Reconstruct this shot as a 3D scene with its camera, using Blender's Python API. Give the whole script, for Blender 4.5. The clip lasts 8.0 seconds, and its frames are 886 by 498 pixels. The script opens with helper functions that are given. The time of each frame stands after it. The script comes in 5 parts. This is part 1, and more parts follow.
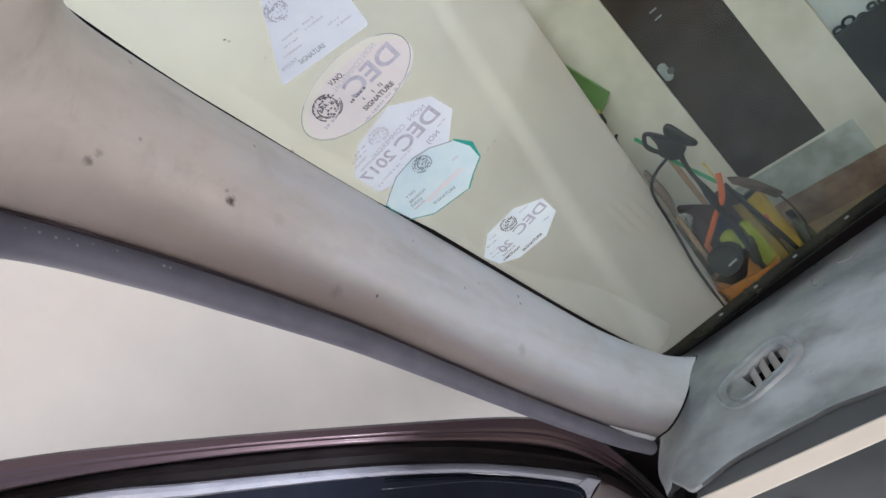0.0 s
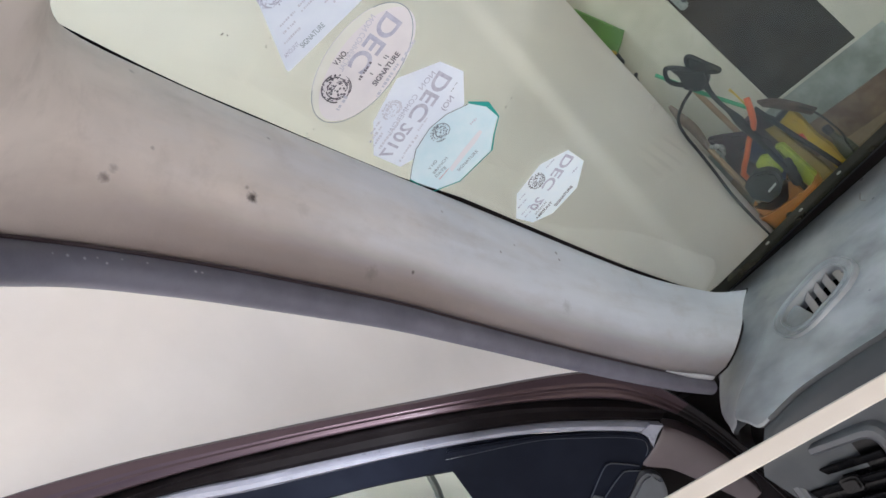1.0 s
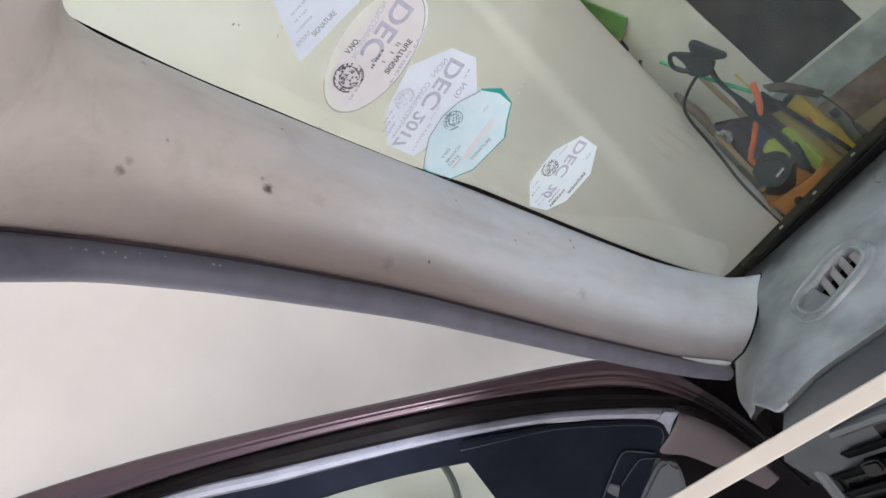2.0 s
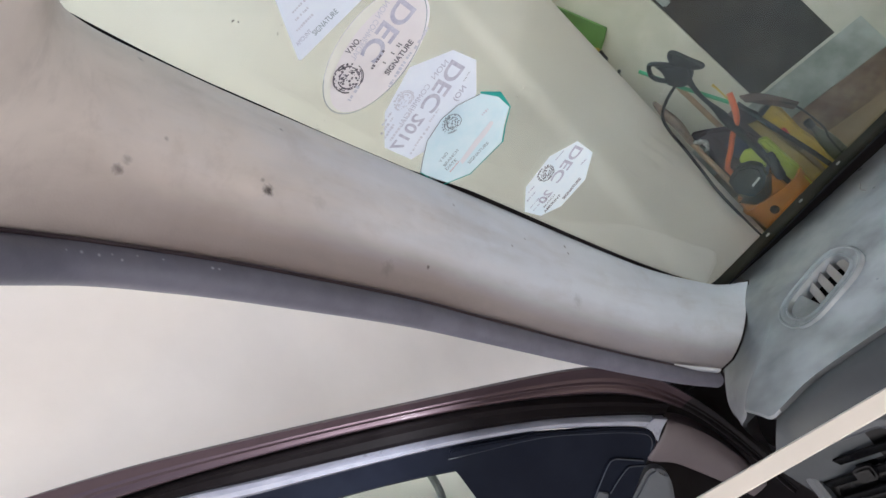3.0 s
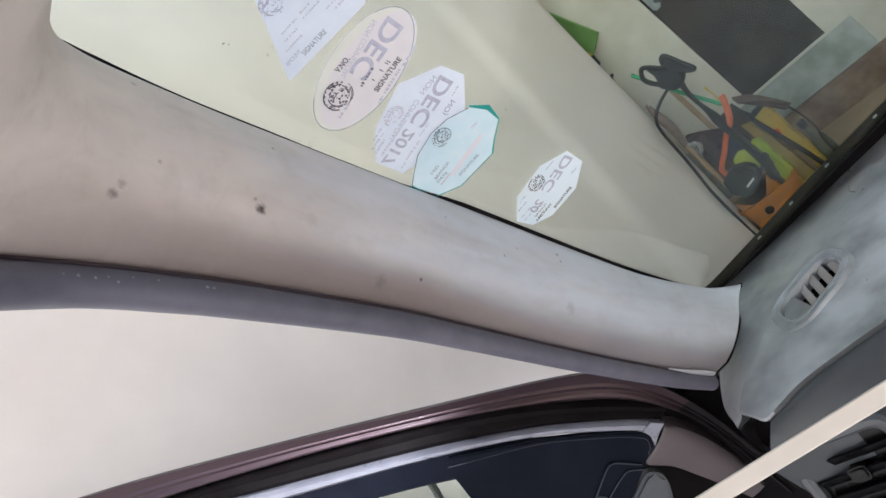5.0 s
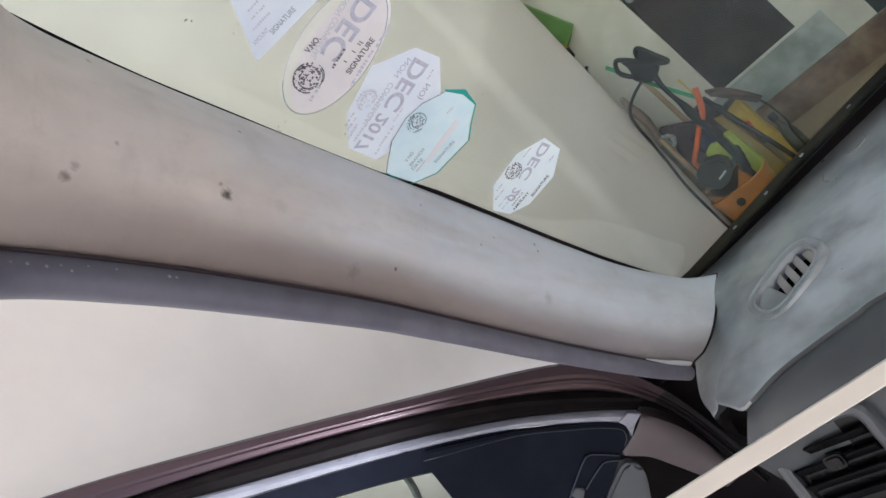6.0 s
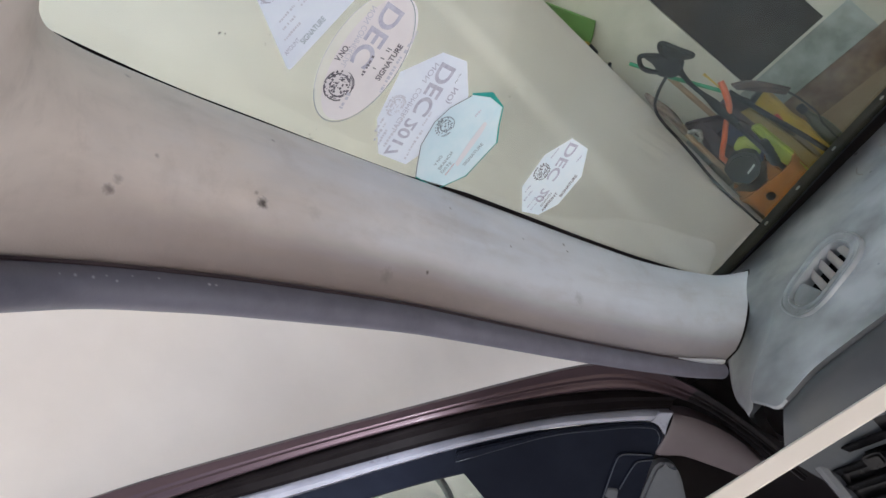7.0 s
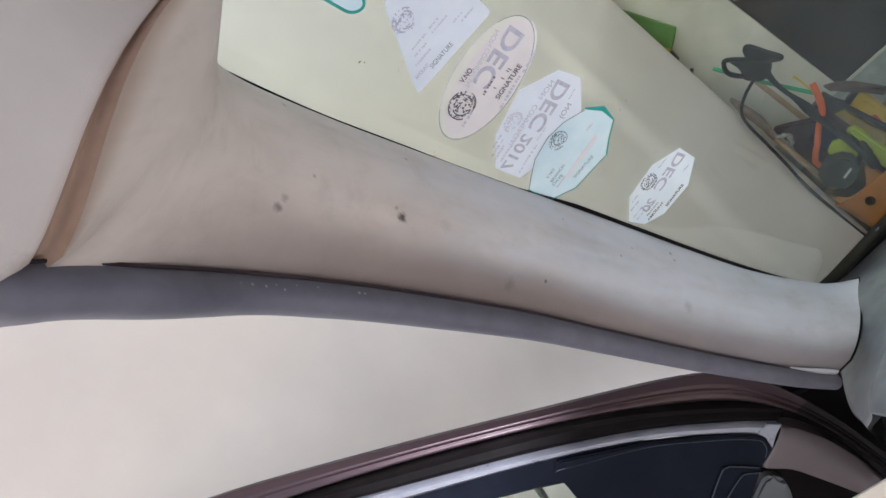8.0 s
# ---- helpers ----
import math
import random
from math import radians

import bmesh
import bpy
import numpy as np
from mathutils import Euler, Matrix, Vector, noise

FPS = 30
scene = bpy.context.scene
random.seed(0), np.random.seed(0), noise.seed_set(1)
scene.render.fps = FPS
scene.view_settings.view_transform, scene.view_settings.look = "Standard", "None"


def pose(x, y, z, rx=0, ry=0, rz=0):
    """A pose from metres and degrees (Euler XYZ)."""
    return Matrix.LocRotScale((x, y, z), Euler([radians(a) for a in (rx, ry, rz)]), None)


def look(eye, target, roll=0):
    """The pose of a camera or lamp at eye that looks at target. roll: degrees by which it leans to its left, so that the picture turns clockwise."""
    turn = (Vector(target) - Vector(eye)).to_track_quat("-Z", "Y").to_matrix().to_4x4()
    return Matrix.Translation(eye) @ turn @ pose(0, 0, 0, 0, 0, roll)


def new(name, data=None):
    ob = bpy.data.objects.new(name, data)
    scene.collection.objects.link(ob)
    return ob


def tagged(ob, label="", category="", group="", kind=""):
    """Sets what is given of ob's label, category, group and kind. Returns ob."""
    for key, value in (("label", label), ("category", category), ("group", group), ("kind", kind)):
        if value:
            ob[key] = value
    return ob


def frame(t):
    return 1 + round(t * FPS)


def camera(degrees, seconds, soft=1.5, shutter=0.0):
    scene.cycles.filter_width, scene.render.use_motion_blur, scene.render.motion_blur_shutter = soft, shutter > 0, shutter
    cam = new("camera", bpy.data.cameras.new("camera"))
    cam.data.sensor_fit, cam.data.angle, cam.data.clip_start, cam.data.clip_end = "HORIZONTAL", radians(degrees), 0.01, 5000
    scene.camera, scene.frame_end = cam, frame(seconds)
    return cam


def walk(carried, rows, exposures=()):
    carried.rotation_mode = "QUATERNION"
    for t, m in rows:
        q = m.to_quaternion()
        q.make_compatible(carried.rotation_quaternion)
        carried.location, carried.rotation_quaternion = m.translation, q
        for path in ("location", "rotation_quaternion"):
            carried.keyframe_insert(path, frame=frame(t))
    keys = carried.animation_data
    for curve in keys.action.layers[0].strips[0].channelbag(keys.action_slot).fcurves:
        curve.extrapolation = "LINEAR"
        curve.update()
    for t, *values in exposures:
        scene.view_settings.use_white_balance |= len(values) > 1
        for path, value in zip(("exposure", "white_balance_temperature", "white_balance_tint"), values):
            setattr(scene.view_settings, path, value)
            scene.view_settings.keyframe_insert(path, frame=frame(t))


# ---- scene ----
cam = camera(65.7, 8.0)
PATH = [
    (0, (0.026, -0.015, 1.278), (-1.263, 1.514, 1.262), -38.4),
    (0.2, (0.03, -0.016, 1.282), (-1.281, 1.495, 1.307), -41.3),
    (0.5, (0.028, -0.01, 1.282), (-1.321, 1.467, 1.289), -44.1),
    (0.7, (0.025, -0.01, 1.278), (-1.335, 1.456, 1.294), -45.4),
    (1, (0.022, -0.007, 1.278), (-1.371, 1.429, 1.258), -46.1),
    (1.2, (0.023, -0.007, 1.277), (-1.375, 1.423, 1.267), -46.5),
    (1.5, (0.023, -0.004, 1.278), (-1.377, 1.425, 1.246), -47.0),
    (1.7, (0.021, -0.006, 1.279), (-1.397, 1.403, 1.259), -47.3),
    (2.8, (0.002, -0.01, 1.289), (-1.367, 1.446, 1.238), -47.0),
    (3, (0.002, -0.01, 1.29), (-1.364, 1.449, 1.232), -47.0),
    (3.5, (0.005, -0.007, 1.287), (-1.35, 1.462, 1.212), -47.5),
    (4, (0.005, -0.009, 1.288), (-1.356, 1.455, 1.216), -47.6),
    (4.5, (0.006, -0.009, 1.289), (-1.352, 1.458, 1.216), -47.9),
    (5, (0.01, -0.011, 1.29), (-1.344, 1.46, 1.24), -48.2),
    (5.2, (0.005, -0.009, 1.288), (-1.336, 1.473, 1.209), -47.9),
    (6.3, (0.0, -0.003, 1.288), (-1.327, 1.488, 1.168), -48.4),
    (6.5, (0.0, -0.003, 1.288), (-1.327, 1.488, 1.168), -48.4),
    (7, (0.001, -0.006, 1.292), (-1.363, 1.455, 1.229), -49.4),
    (7.2, (0.001, -0.012, 1.293), (-1.383, 1.433, 1.276), -50.4),
    (7.5, (0.002, -0.019, 1.301), (-1.404, 1.403, 1.345), -50.7),
    (7.7, (0.005, -0.025, 1.304), (-1.42, 1.375, 1.401), -50.5),
    (8, (0.001, -0.033, 1.312), (-1.44, 1.349, 1.437), -50.1),
]
EXPOSURE, KELVIN, TINT = 1.80, 5750, 9
walk(cam, [(t, look(eye, target, roll)) for t, eye, target, roll in PATH], [(0, EXPOSURE - 0.02, KELVIN, TINT), (1.5, EXPOSURE + 0.06, KELVIN, TINT), (5, EXPOSURE + 0.08, KELVIN, TINT), (6.5, EXPOSURE - 0.08, KELVIN, TINT), (8, EXPOSURE - 0.10, KELVIN, TINT)])

# ---- light ----
world = bpy.data.worlds.new("sky")
scene.world = world
world.use_nodes = True
wn = world.node_tree.nodes
sky = wn.new("ShaderNodeTexSky")
sky.sky_type = "NISHITA"
sky.sun_disc = False
sky.sun_elevation = radians(32.5)
sky.sun_rotation = radians(135)
sky.dust_density = 2.0
wn["Background"].inputs["Strength"].default_value = 0.14
world.node_tree.links.new(sky.outputs["Color"], wn["Background"].inputs["Color"])
sun = new("sun", bpy.data.lights.new("sun", "SUN"))
sun.data.energy, sun.data.angle, sun.data.color = 4.5, radians(10), (1.0, 0.97, 0.94)
sun.matrix_world = look((5, -5, 4.5), (0, 0, 0))


# ---- materials ----
def material(name, base, other=None, scale=8.0, rough=0.5, metal=0.0, bump=0.0, fine=120.0, mix=0.5, spec=0.5, low=0.35, high=0.65, coat=0.0, detail=6):
    """Two colours mottled by a coarse noise, with fine grain in relief and gloss."""
    m = bpy.data.materials.new(name)
    m.use_nodes = True
    nt = m.node_tree
    b = nt.nodes["Principled BSDF"]
    b.inputs["Metallic"].default_value = metal
    b.inputs["Specular IOR Level"].default_value = spec
    b.inputs["Coat Weight"].default_value = coat
    b.inputs["Coat Roughness"].default_value = 0.08
    co = nt.nodes.new("ShaderNodeTexCoord")
    n1 = nt.nodes.new("ShaderNodeTexNoise")
    n1.inputs["Scale"].default_value = scale
    n1.inputs["Detail"].default_value = detail
    n1.inputs["Roughness"].default_value = 0.6
    nt.links.new(co.outputs["Object"], n1.inputs["Vector"])
    r1 = nt.nodes.new("ShaderNodeMapRange")
    r1.inputs["From Min"].default_value, r1.inputs["From Max"].default_value = low, high
    nt.links.new(n1.outputs["Fac"], r1.inputs["Value"])
    mc = nt.nodes.new("ShaderNodeMix")
    mc.data_type = "RGBA"
    mc.inputs[6].default_value = (*base, 1)
    mc.inputs[7].default_value = (*(other or base), 1)
    nt.links.new(r1.outputs["Result"], mc.inputs[0])
    nt.links.new(mc.outputs[2], b.inputs["Base Color"])
    n2 = nt.nodes.new("ShaderNodeTexNoise")
    n2.inputs["Scale"].default_value = fine
    n2.inputs["Detail"].default_value = 3
    nt.links.new(co.outputs["Object"], n2.inputs["Vector"])
    rr = nt.nodes.new("ShaderNodeMapRange")
    rr.inputs["To Min"].default_value, rr.inputs["To Max"].default_value = max(0.02, rough - 0.08), min(1, rough + 0.08)
    nt.links.new(n1.outputs["Fac"], rr.inputs["Value"])
    nt.links.new(rr.outputs["Result"], b.inputs["Roughness"])
    if bump:
        bp = nt.nodes.new("ShaderNodeBump")
        bp.inputs["Strength"].default_value = bump
        bp.inputs["Distance"].default_value = 0.001
        nt.links.new(n2.outputs["Fac"], bp.inputs["Height"])
        nt.links.new(bp.outputs["Normal"], b.inputs["Normal"])
    return m


def add_stains_and_light(m, spots, colour, grain=420):
    """Marks of one colour with ragged edges at places on a surface: (x, y, z, radius, strength)."""
    nt = m.node_tree
    b = nt.nodes["Principled BSDF"]
    old = b.inputs["Base Color"].links[0].from_socket
    geo = nt.nodes.new("ShaderNodeNewGeometry")
    wob = nt.nodes.new("ShaderNodeTexNoise")
    wob.inputs["Scale"].default_value = grain
    wob.inputs["Detail"].default_value = 4
    nt.links.new(geo.outputs["Position"], wob.inputs["Vector"])
    total = None
    for x, y, z, r, k in spots:
        d = nt.nodes.new("ShaderNodeVectorMath")
        d.operation = "DISTANCE"
        d.inputs[1].default_value = (x, y, z)
        nt.links.new(geo.outputs["Position"], d.inputs[0])
        w = nt.nodes.new("ShaderNodeMath")
        w.operation = "MULTIPLY_ADD"
        w.inputs[1].default_value = r * 1.8
        nt.links.new(wob.outputs["Fac"], w.inputs[0])
        nt.links.new(d.outputs["Value"], w.inputs[2])
        f = nt.nodes.new("ShaderNodeMapRange")
        f.inputs["From Min"].default_value, f.inputs["From Max"].default_value = r * 2.2, r * 1.15
        f.inputs["To Max"].default_value = k
        nt.links.new(w.outputs["Value"], f.inputs["Value"])
        if total is None:
            total = f.outputs["Result"]
        else:
            mx = nt.nodes.new("ShaderNodeMath")
            mx.operation = "MAXIMUM"
            nt.links.new(total, mx.inputs[0])
            nt.links.new(f.outputs["Result"], mx.inputs[1])
            total = mx.outputs["Value"]
    mc = nt.nodes.new("ShaderNodeMix")
    mc.data_type = "RGBA"
    mc.inputs[7].default_value = (*colour, 1)
    nt.links.new(total, mc.inputs[0])
    nt.links.new(old, mc.inputs[6])
    nt.links.new(mc.outputs[2], b.inputs["Base Color"])


def add_grime_and_light(m, colour, start, end, amount, axis="Y", fade=None, ragged=0.34, rise=None):
    """Hand grime and painted light tones growing along the UV map's second coordinate, broken up by noise."""
    nt = m.node_tree
    b = nt.nodes["Principled BSDF"]
    old = b.inputs["Base Color"].links[0].from_socket
    uv = nt.nodes.new("ShaderNodeUVMap")
    uv.uv_map = "along"
    sp = nt.nodes.new("ShaderNodeSeparateXYZ")
    nt.links.new(uv.outputs["UV"], sp.inputs["Vector"])
    mp = nt.nodes.new("ShaderNodeMapping")
    mp.inputs["Scale"].default_value = (9, 3.5, 1)
    mp.inputs["Location"].default_value = (start * 7, amount * 5, 0)
    nt.links.new(uv.outputs["UV"], mp.inputs["Vector"])
    n = nt.nodes.new("ShaderNodeTexNoise")
    n.inputs["Scale"].default_value = 1.0
    n.inputs["Detail"].default_value = 6
    n.inputs["Roughness"].default_value = 0.6
    nt.links.new(mp.outputs["Vector"], n.inputs["Vector"])
    ma = nt.nodes.new("ShaderNodeMath")
    ma.operation = "MULTIPLY_ADD"
    ma.inputs[1].default_value = ragged
    nt.links.new(n.outputs["Fac"], ma.inputs[0])
    nt.links.new(sp.outputs[axis], ma.inputs[2])
    f = nt.nodes.new("ShaderNodeMapRange")
    f.interpolation_type = "SMOOTHSTEP"
    f.inputs["From Min"].default_value, f.inputs["From Max"].default_value = start + ragged / 2, end + ragged / 2
    f.inputs["To Max"].default_value = amount
    nt.links.new(ma.outputs["Value"], f.inputs["Value"])
    mc = nt.nodes.new("ShaderNodeMix")
    mc.data_type = "RGBA"
    mc.inputs[7].default_value = (*colour, 1)
    amount_out = f.outputs["Result"]
    if fade:
        g = nt.nodes.new("ShaderNodeMapRange")
        g.inputs["From Min"].default_value, g.inputs["From Max"].default_value = fade
        nt.links.new(sp.outputs["X"], g.inputs["Value"])
        mm = nt.nodes.new("ShaderNodeMath")
        mm.operation = "MULTIPLY"
        nt.links.new(amount_out, mm.inputs[0])
        nt.links.new(g.outputs["Result"], mm.inputs[1])
        amount_out = mm.outputs["Value"]
    if rise:
        g = nt.nodes.new("ShaderNodeMapRange")
        g.inputs["From Min"].default_value, g.inputs["From Max"].default_value = rise
        g.inputs["To Min"].default_value = 0.15
        nt.links.new(sp.outputs["X"], g.inputs["Value"])
        mm = nt.nodes.new("ShaderNodeMath")
        mm.operation = "MULTIPLY"
        nt.links.new(amount_out, mm.inputs[0])
        nt.links.new(g.outputs["Result"], mm.inputs[1])
        amount_out = mm.outputs["Value"]
    nt.links.new(amount_out, mc.inputs[0])
    nt.links.new(old, mc.inputs[6])
    nt.links.new(mc.outputs[2], b.inputs["Base Color"])


def add_streaks(m, along, across, dark, light, colour, amount, low=0.45, high=0.75):
    """Wiping marks drawn out along a part by its UV map, and smudges of one colour between them."""
    nt = m.node_tree
    b = nt.nodes["Principled BSDF"]
    old = b.inputs["Base Color"].links[0].from_socket
    uv = nt.nodes.new("ShaderNodeUVMap")
    uv.uv_map = "along"
    mp = nt.nodes.new("ShaderNodeMapping")
    mp.inputs["Scale"].default_value = (along, across, 1)
    nt.links.new(uv.outputs["UV"], mp.inputs["Vector"])
    n = nt.nodes.new("ShaderNodeTexNoise")
    n.inputs["Scale"].default_value = 1.0
    n.inputs["Detail"].default_value = 5
    n.inputs["Distortion"].default_value = 0.6
    nt.links.new(mp.outputs["Vector"], n.inputs["Vector"])
    f = nt.nodes.new("ShaderNodeMapRange")
    f.inputs["From Min"].default_value, f.inputs["From Max"].default_value = 0.3, 0.7
    f.inputs["To Min"].default_value, f.inputs["To Max"].default_value = dark, light
    nt.links.new(n.outputs["Fac"], f.inputs["Value"])
    sc = nt.nodes.new("ShaderNodeVectorMath")
    sc.operation = "SCALE"
    nt.links.new(old, sc.inputs[0])
    nt.links.new(f.outputs["Result"], sc.inputs["Scale"])
    mp2 = nt.nodes.new("ShaderNodeMapping")
    mp2.inputs["Scale"].default_value = (along * 0.9, across * 1.0, 1)
    mp2.inputs["Location"].default_value = (3.7, 1.3, 0)
    nt.links.new(uv.outputs["UV"], mp2.inputs["Vector"])
    n2 = nt.nodes.new("ShaderNodeTexNoise")
    n2.inputs["Scale"].default_value = 1.0
    n2.inputs["Detail"].default_value = 6
    n2.inputs["Roughness"].default_value = 0.62
    nt.links.new(mp2.outputs["Vector"], n2.inputs["Vector"])
    g = nt.nodes.new("ShaderNodeMapRange")
    g.interpolation_type = "SMOOTHSTEP"
    g.inputs["From Min"].default_value, g.inputs["From Max"].default_value = low, high
    g.inputs["To Max"].default_value = amount
    nt.links.new(n2.outputs["Fac"], g.inputs["Value"])
    mc = nt.nodes.new("ShaderNodeMix")
    mc.data_type = "RGBA"
    mc.inputs[7].default_value = (*colour, 1)
    nt.links.new(g.outputs["Result"], mc.inputs[0])
    nt.links.new(sc.outputs["Vector"], mc.inputs[6])
    nt.links.new(mc.outputs[2], b.inputs["Base Color"])


def add_lumps(m, scale, strength, distance):
    """A second, broader relief under the fine grain."""
    nt = m.node_tree
    fine = [n for n in nt.nodes if n.bl_idname == "ShaderNodeBump"][0]
    co = nt.nodes.new("ShaderNodeTexCoord")
    n = nt.nodes.new("ShaderNodeTexNoise")
    n.inputs["Scale"].default_value = scale
    n.inputs["Detail"].default_value = 2
    nt.links.new(co.outputs["Object"], n.inputs["Vector"])
    bp = nt.nodes.new("ShaderNodeBump")
    bp.inputs["Strength"].default_value = strength
    bp.inputs["Distance"].default_value = distance
    nt.links.new(n.outputs["Fac"], bp.inputs["Height"])
    nt.links.new(bp.outputs["Normal"], fine.inputs["Normal"])


def paper(name, base, other):
    """Thin paper: lit from the front and letting light through from behind."""
    m = material(name, base, other, 60, 0.7)
    nt = m.node_tree
    b, out = nt.nodes["Principled BSDF"], nt.nodes["Material Output"]
    tr = nt.nodes.new("ShaderNodeBsdfTranslucent")
    nt.links.new(b.inputs["Base Color"].links[0].from_socket, tr.inputs["Color"])
    mx = nt.nodes.new("ShaderNodeMixShader")
    mx.inputs["Fac"].default_value = 0.25
    nt.links.new(b.outputs["BSDF"], mx.inputs[1])
    nt.links.new(tr.outputs["BSDF"], mx.inputs[2])
    nt.links.new(mx.outputs["Shader"], out.inputs["Surface"])
    return m


def glass(name, colour):
    m = bpy.data.materials.new(name)
    m.use_nodes = True
    b = m.node_tree.nodes["Principled BSDF"]
    b.inputs["Base Color"].default_value = (*colour, 1)
    b.inputs["Transmission Weight"].default_value = 1.0
    b.inputs["Roughness"].default_value = 0.0
    b.inputs["IOR"].default_value = 1.40
    return m


M_TRIM = material("pillar_plastic", (0.53, 0.55, 0.61), (0.60, 0.62, 0.68), 7, 0.55, bump=0.06, fine=900)
M_HEAD = material("headliner_cloth", (0.51, 0.455, 0.435), (0.59, 0.54, 0.515), 9, 0.9, bump=0.12, fine=1500)
M_GROOVE = material("stained_groove", (0.36, 0.245, 0.185), (0.45, 0.32, 0.25), 40, 0.85)
M_CLIP = material("pale_metal", (0.52, 0.52, 0.55), (0.44, 0.44, 0.47), 60, 0.4)
M_LIP = material("dark_lip", (0.016, 0.007, 0.010), (0.030, 0.016, 0.019), 60, 0.6)
M_SEAL = material("seal_rubber", (0.088, 0.085, 0.108), (0.120, 0.115, 0.145), 40, 0.5, bump=0.1, fine=700)
M_DASH = material("dash_plastic", (0.130, 0.138, 0.146), (0.275, 0.285, 0.300), 16, 0.31, bump=0.10, fine=1400, low=0.34, high=0.70, detail=3.0)
# pale dust patches, spread to paint in the brighter light on the right
add_stains_and_light(M_DASH, [(-0.238, 0.548, 0.987, 0.034, 0.5), (-0.203, 0.585, 0.987, 0.048, 0.6), (-0.19, 0.665, 0.987, 0.06, 0.55), (-0.222, 0.715, 0.987, 0.034, 0.35), (-0.20, 0.80, 0.987, 0.05, 0.5), (-0.290, 0.505, 0.985, 0.030, 0.3), (-0.11, 0.63, 0.987, 0.10, 0.6)], (0.50, 0.51, 0.56), 34)
# paler patches by the glass foot, painted to offset dim light
add_stains_and_light(M_DASH, [(-0.318, 0.675, 0.985, 0.04, 0.5), (-0.285, 0.715, 0.985, 0.045, 0.5), (-0.25, 0.76, 0.985, 0.04, 0.45), (-0.21, 0.82, 0.985, 0.05, 0.4)], (0.47, 0.46, 0.43), 40)
M_DASHLOW = material("dash_dark_plastic", (0.027, 0.030, 0.034), (0.038, 0.041, 0.045), 20, 0.5, bump=0.1, fine=1200)
# dark copy of the dash plastic, for faces that lie in shade
M_DASHSHADE = material("dash_shade_plastic", (0.020, 0.016, 0.018), (0.032, 0.026, 0.029), 16, 0.5, bump=0.1, fine=1400)
M_SLAT = material("slat_plastic", (0.33, 0.305, 0.285), (0.27, 0.245, 0.225), 30, 0.5)
M_BLACK = material("black_plastic", (0.012, 0.012, 0.013), (0.02, 0.02, 0.022), 30, 0.35)
M_GLOSSBLACK = material("gloss_black_plastic", (0.003, 0.003, 0.0035), (0.005, 0.005, 0.0055), 30, 0.25, spec=0.12)
M_FRIT = material("black_band", (0.020, 0.023, 0.019), (0.060, 0.062, 0.050), 22, 0.22, detail=3)
M_RUBBER = material("black_rubber", (0.006, 0.0045, 0.005), (0.010, 0.008, 0.0085), 30, 0.5, spec=0.1)
M_PAINT = material("brown_paint", (0.034, 0.021, 0.025), None, 25, 0.40, metal=0.7, coat=0.04, spec=0.3)
M_SILVER = material("bright_trim", (0.18, 0.18, 0.215), (0.22, 0.22, 0.255), 30, 0.3)
M_NAVY = material("sail_plastic", (0.0045, 0.0055, 0.0105), (0.007, 0.0085, 0.0145), 25, 0.6, bump=0.08, fine=900, spec=0.05)
# paler slate for lines that draw highlights on the corner panel's bevels
M_EDGE = material("edge_highlight", (0.014, 0.016, 0.022), (0.022, 0.024, 0.031), 40, 0.3)
# lighter copy of the brown paint, for the lit end of the door
M_MAUVE = material("lit_brown_paint", (0.060, 0.045, 0.048), (0.072, 0.055, 0.058), 25, 0.45)
M_DOORGREY = material("door_grey_plastic", (0.038, 0.041, 0.048), (0.052, 0.055, 0.062), 25, 0.5, bump=0.1, fine=900)
M_PAPER = paper("disc_paper", (0.86, 0.89, 0.97), (0.81, 0.84, 0.94))
M_PALEPINK = paper("pale_pink_print", (0.80, 0.82, 0.87), (0.84, 0.82, 0.86))
M_PALEBLUE = paper("disc_paper_pale_blue", (0.80, 0.88, 0.95), (0.86, 0.91, 0.95))
M_PINK = paper("disc_paper_pink", (0.94, 0.895, 0.905), (0.90, 0.855, 0.87))
M_FILM = paper("milky_film", (0.92, 0.91, 0.84), (0.89, 0.88, 0.81))
M_BLUEPAPER = paper("disc_paper_blue", (0.69, 0.85, 0.92), (0.78, 0.89, 0.95))
M_TEAL = material("teal_edge", (0.02, 0.30, 0.26), (0.03, 0.36, 0.31), 40, 0.35)
M_INK = material("ink", (0.08, 0.072, 0.09), (0.20, 0.18, 0.21), 200, 0.6)
M_STAMP = material("stamp_ink", (0.20, 0.24, 0.28), (0.28, 0.33, 0.38), 200, 0.6)
M_REDINK = material("red_ink", (0.62, 0.36, 0.38), (0.70, 0.48, 0.50), 200, 0.6)
M_DOT = material("clip_grey", (0.22, 0.24, 0.23), (0.3, 0.32, 0.31), 50, 0.4)
M_DIRT = material("dirt", (0.36, 0.33, 0.27), (0.46, 0.43, 0.37), 200, 0.8)
M_FAINT = material("faint_print", (0.44, 0.43, 0.54), (0.60, 0.59, 0.68), 300, 0.6)
M_FAINTER = material("fainter_print", (0.62, 0.61, 0.69), (0.69, 0.68, 0.75), 300, 0.6)
M_CARPET = material("cabin_carpet", (0.40, 0.38, 0.36), (0.46, 0.44, 0.42), 20, 0.9)
M_KNEE = material("pale_reflector_plastic", (0.40, 0.38, 0.36), (0.46, 0.44, 0.42), 12, 0.6)
M_CREAM = material("cream_plastic", (0.62, 0.565, 0.51), (0.58, 0.53, 0.475), 20, 0.8, spec=0.2)
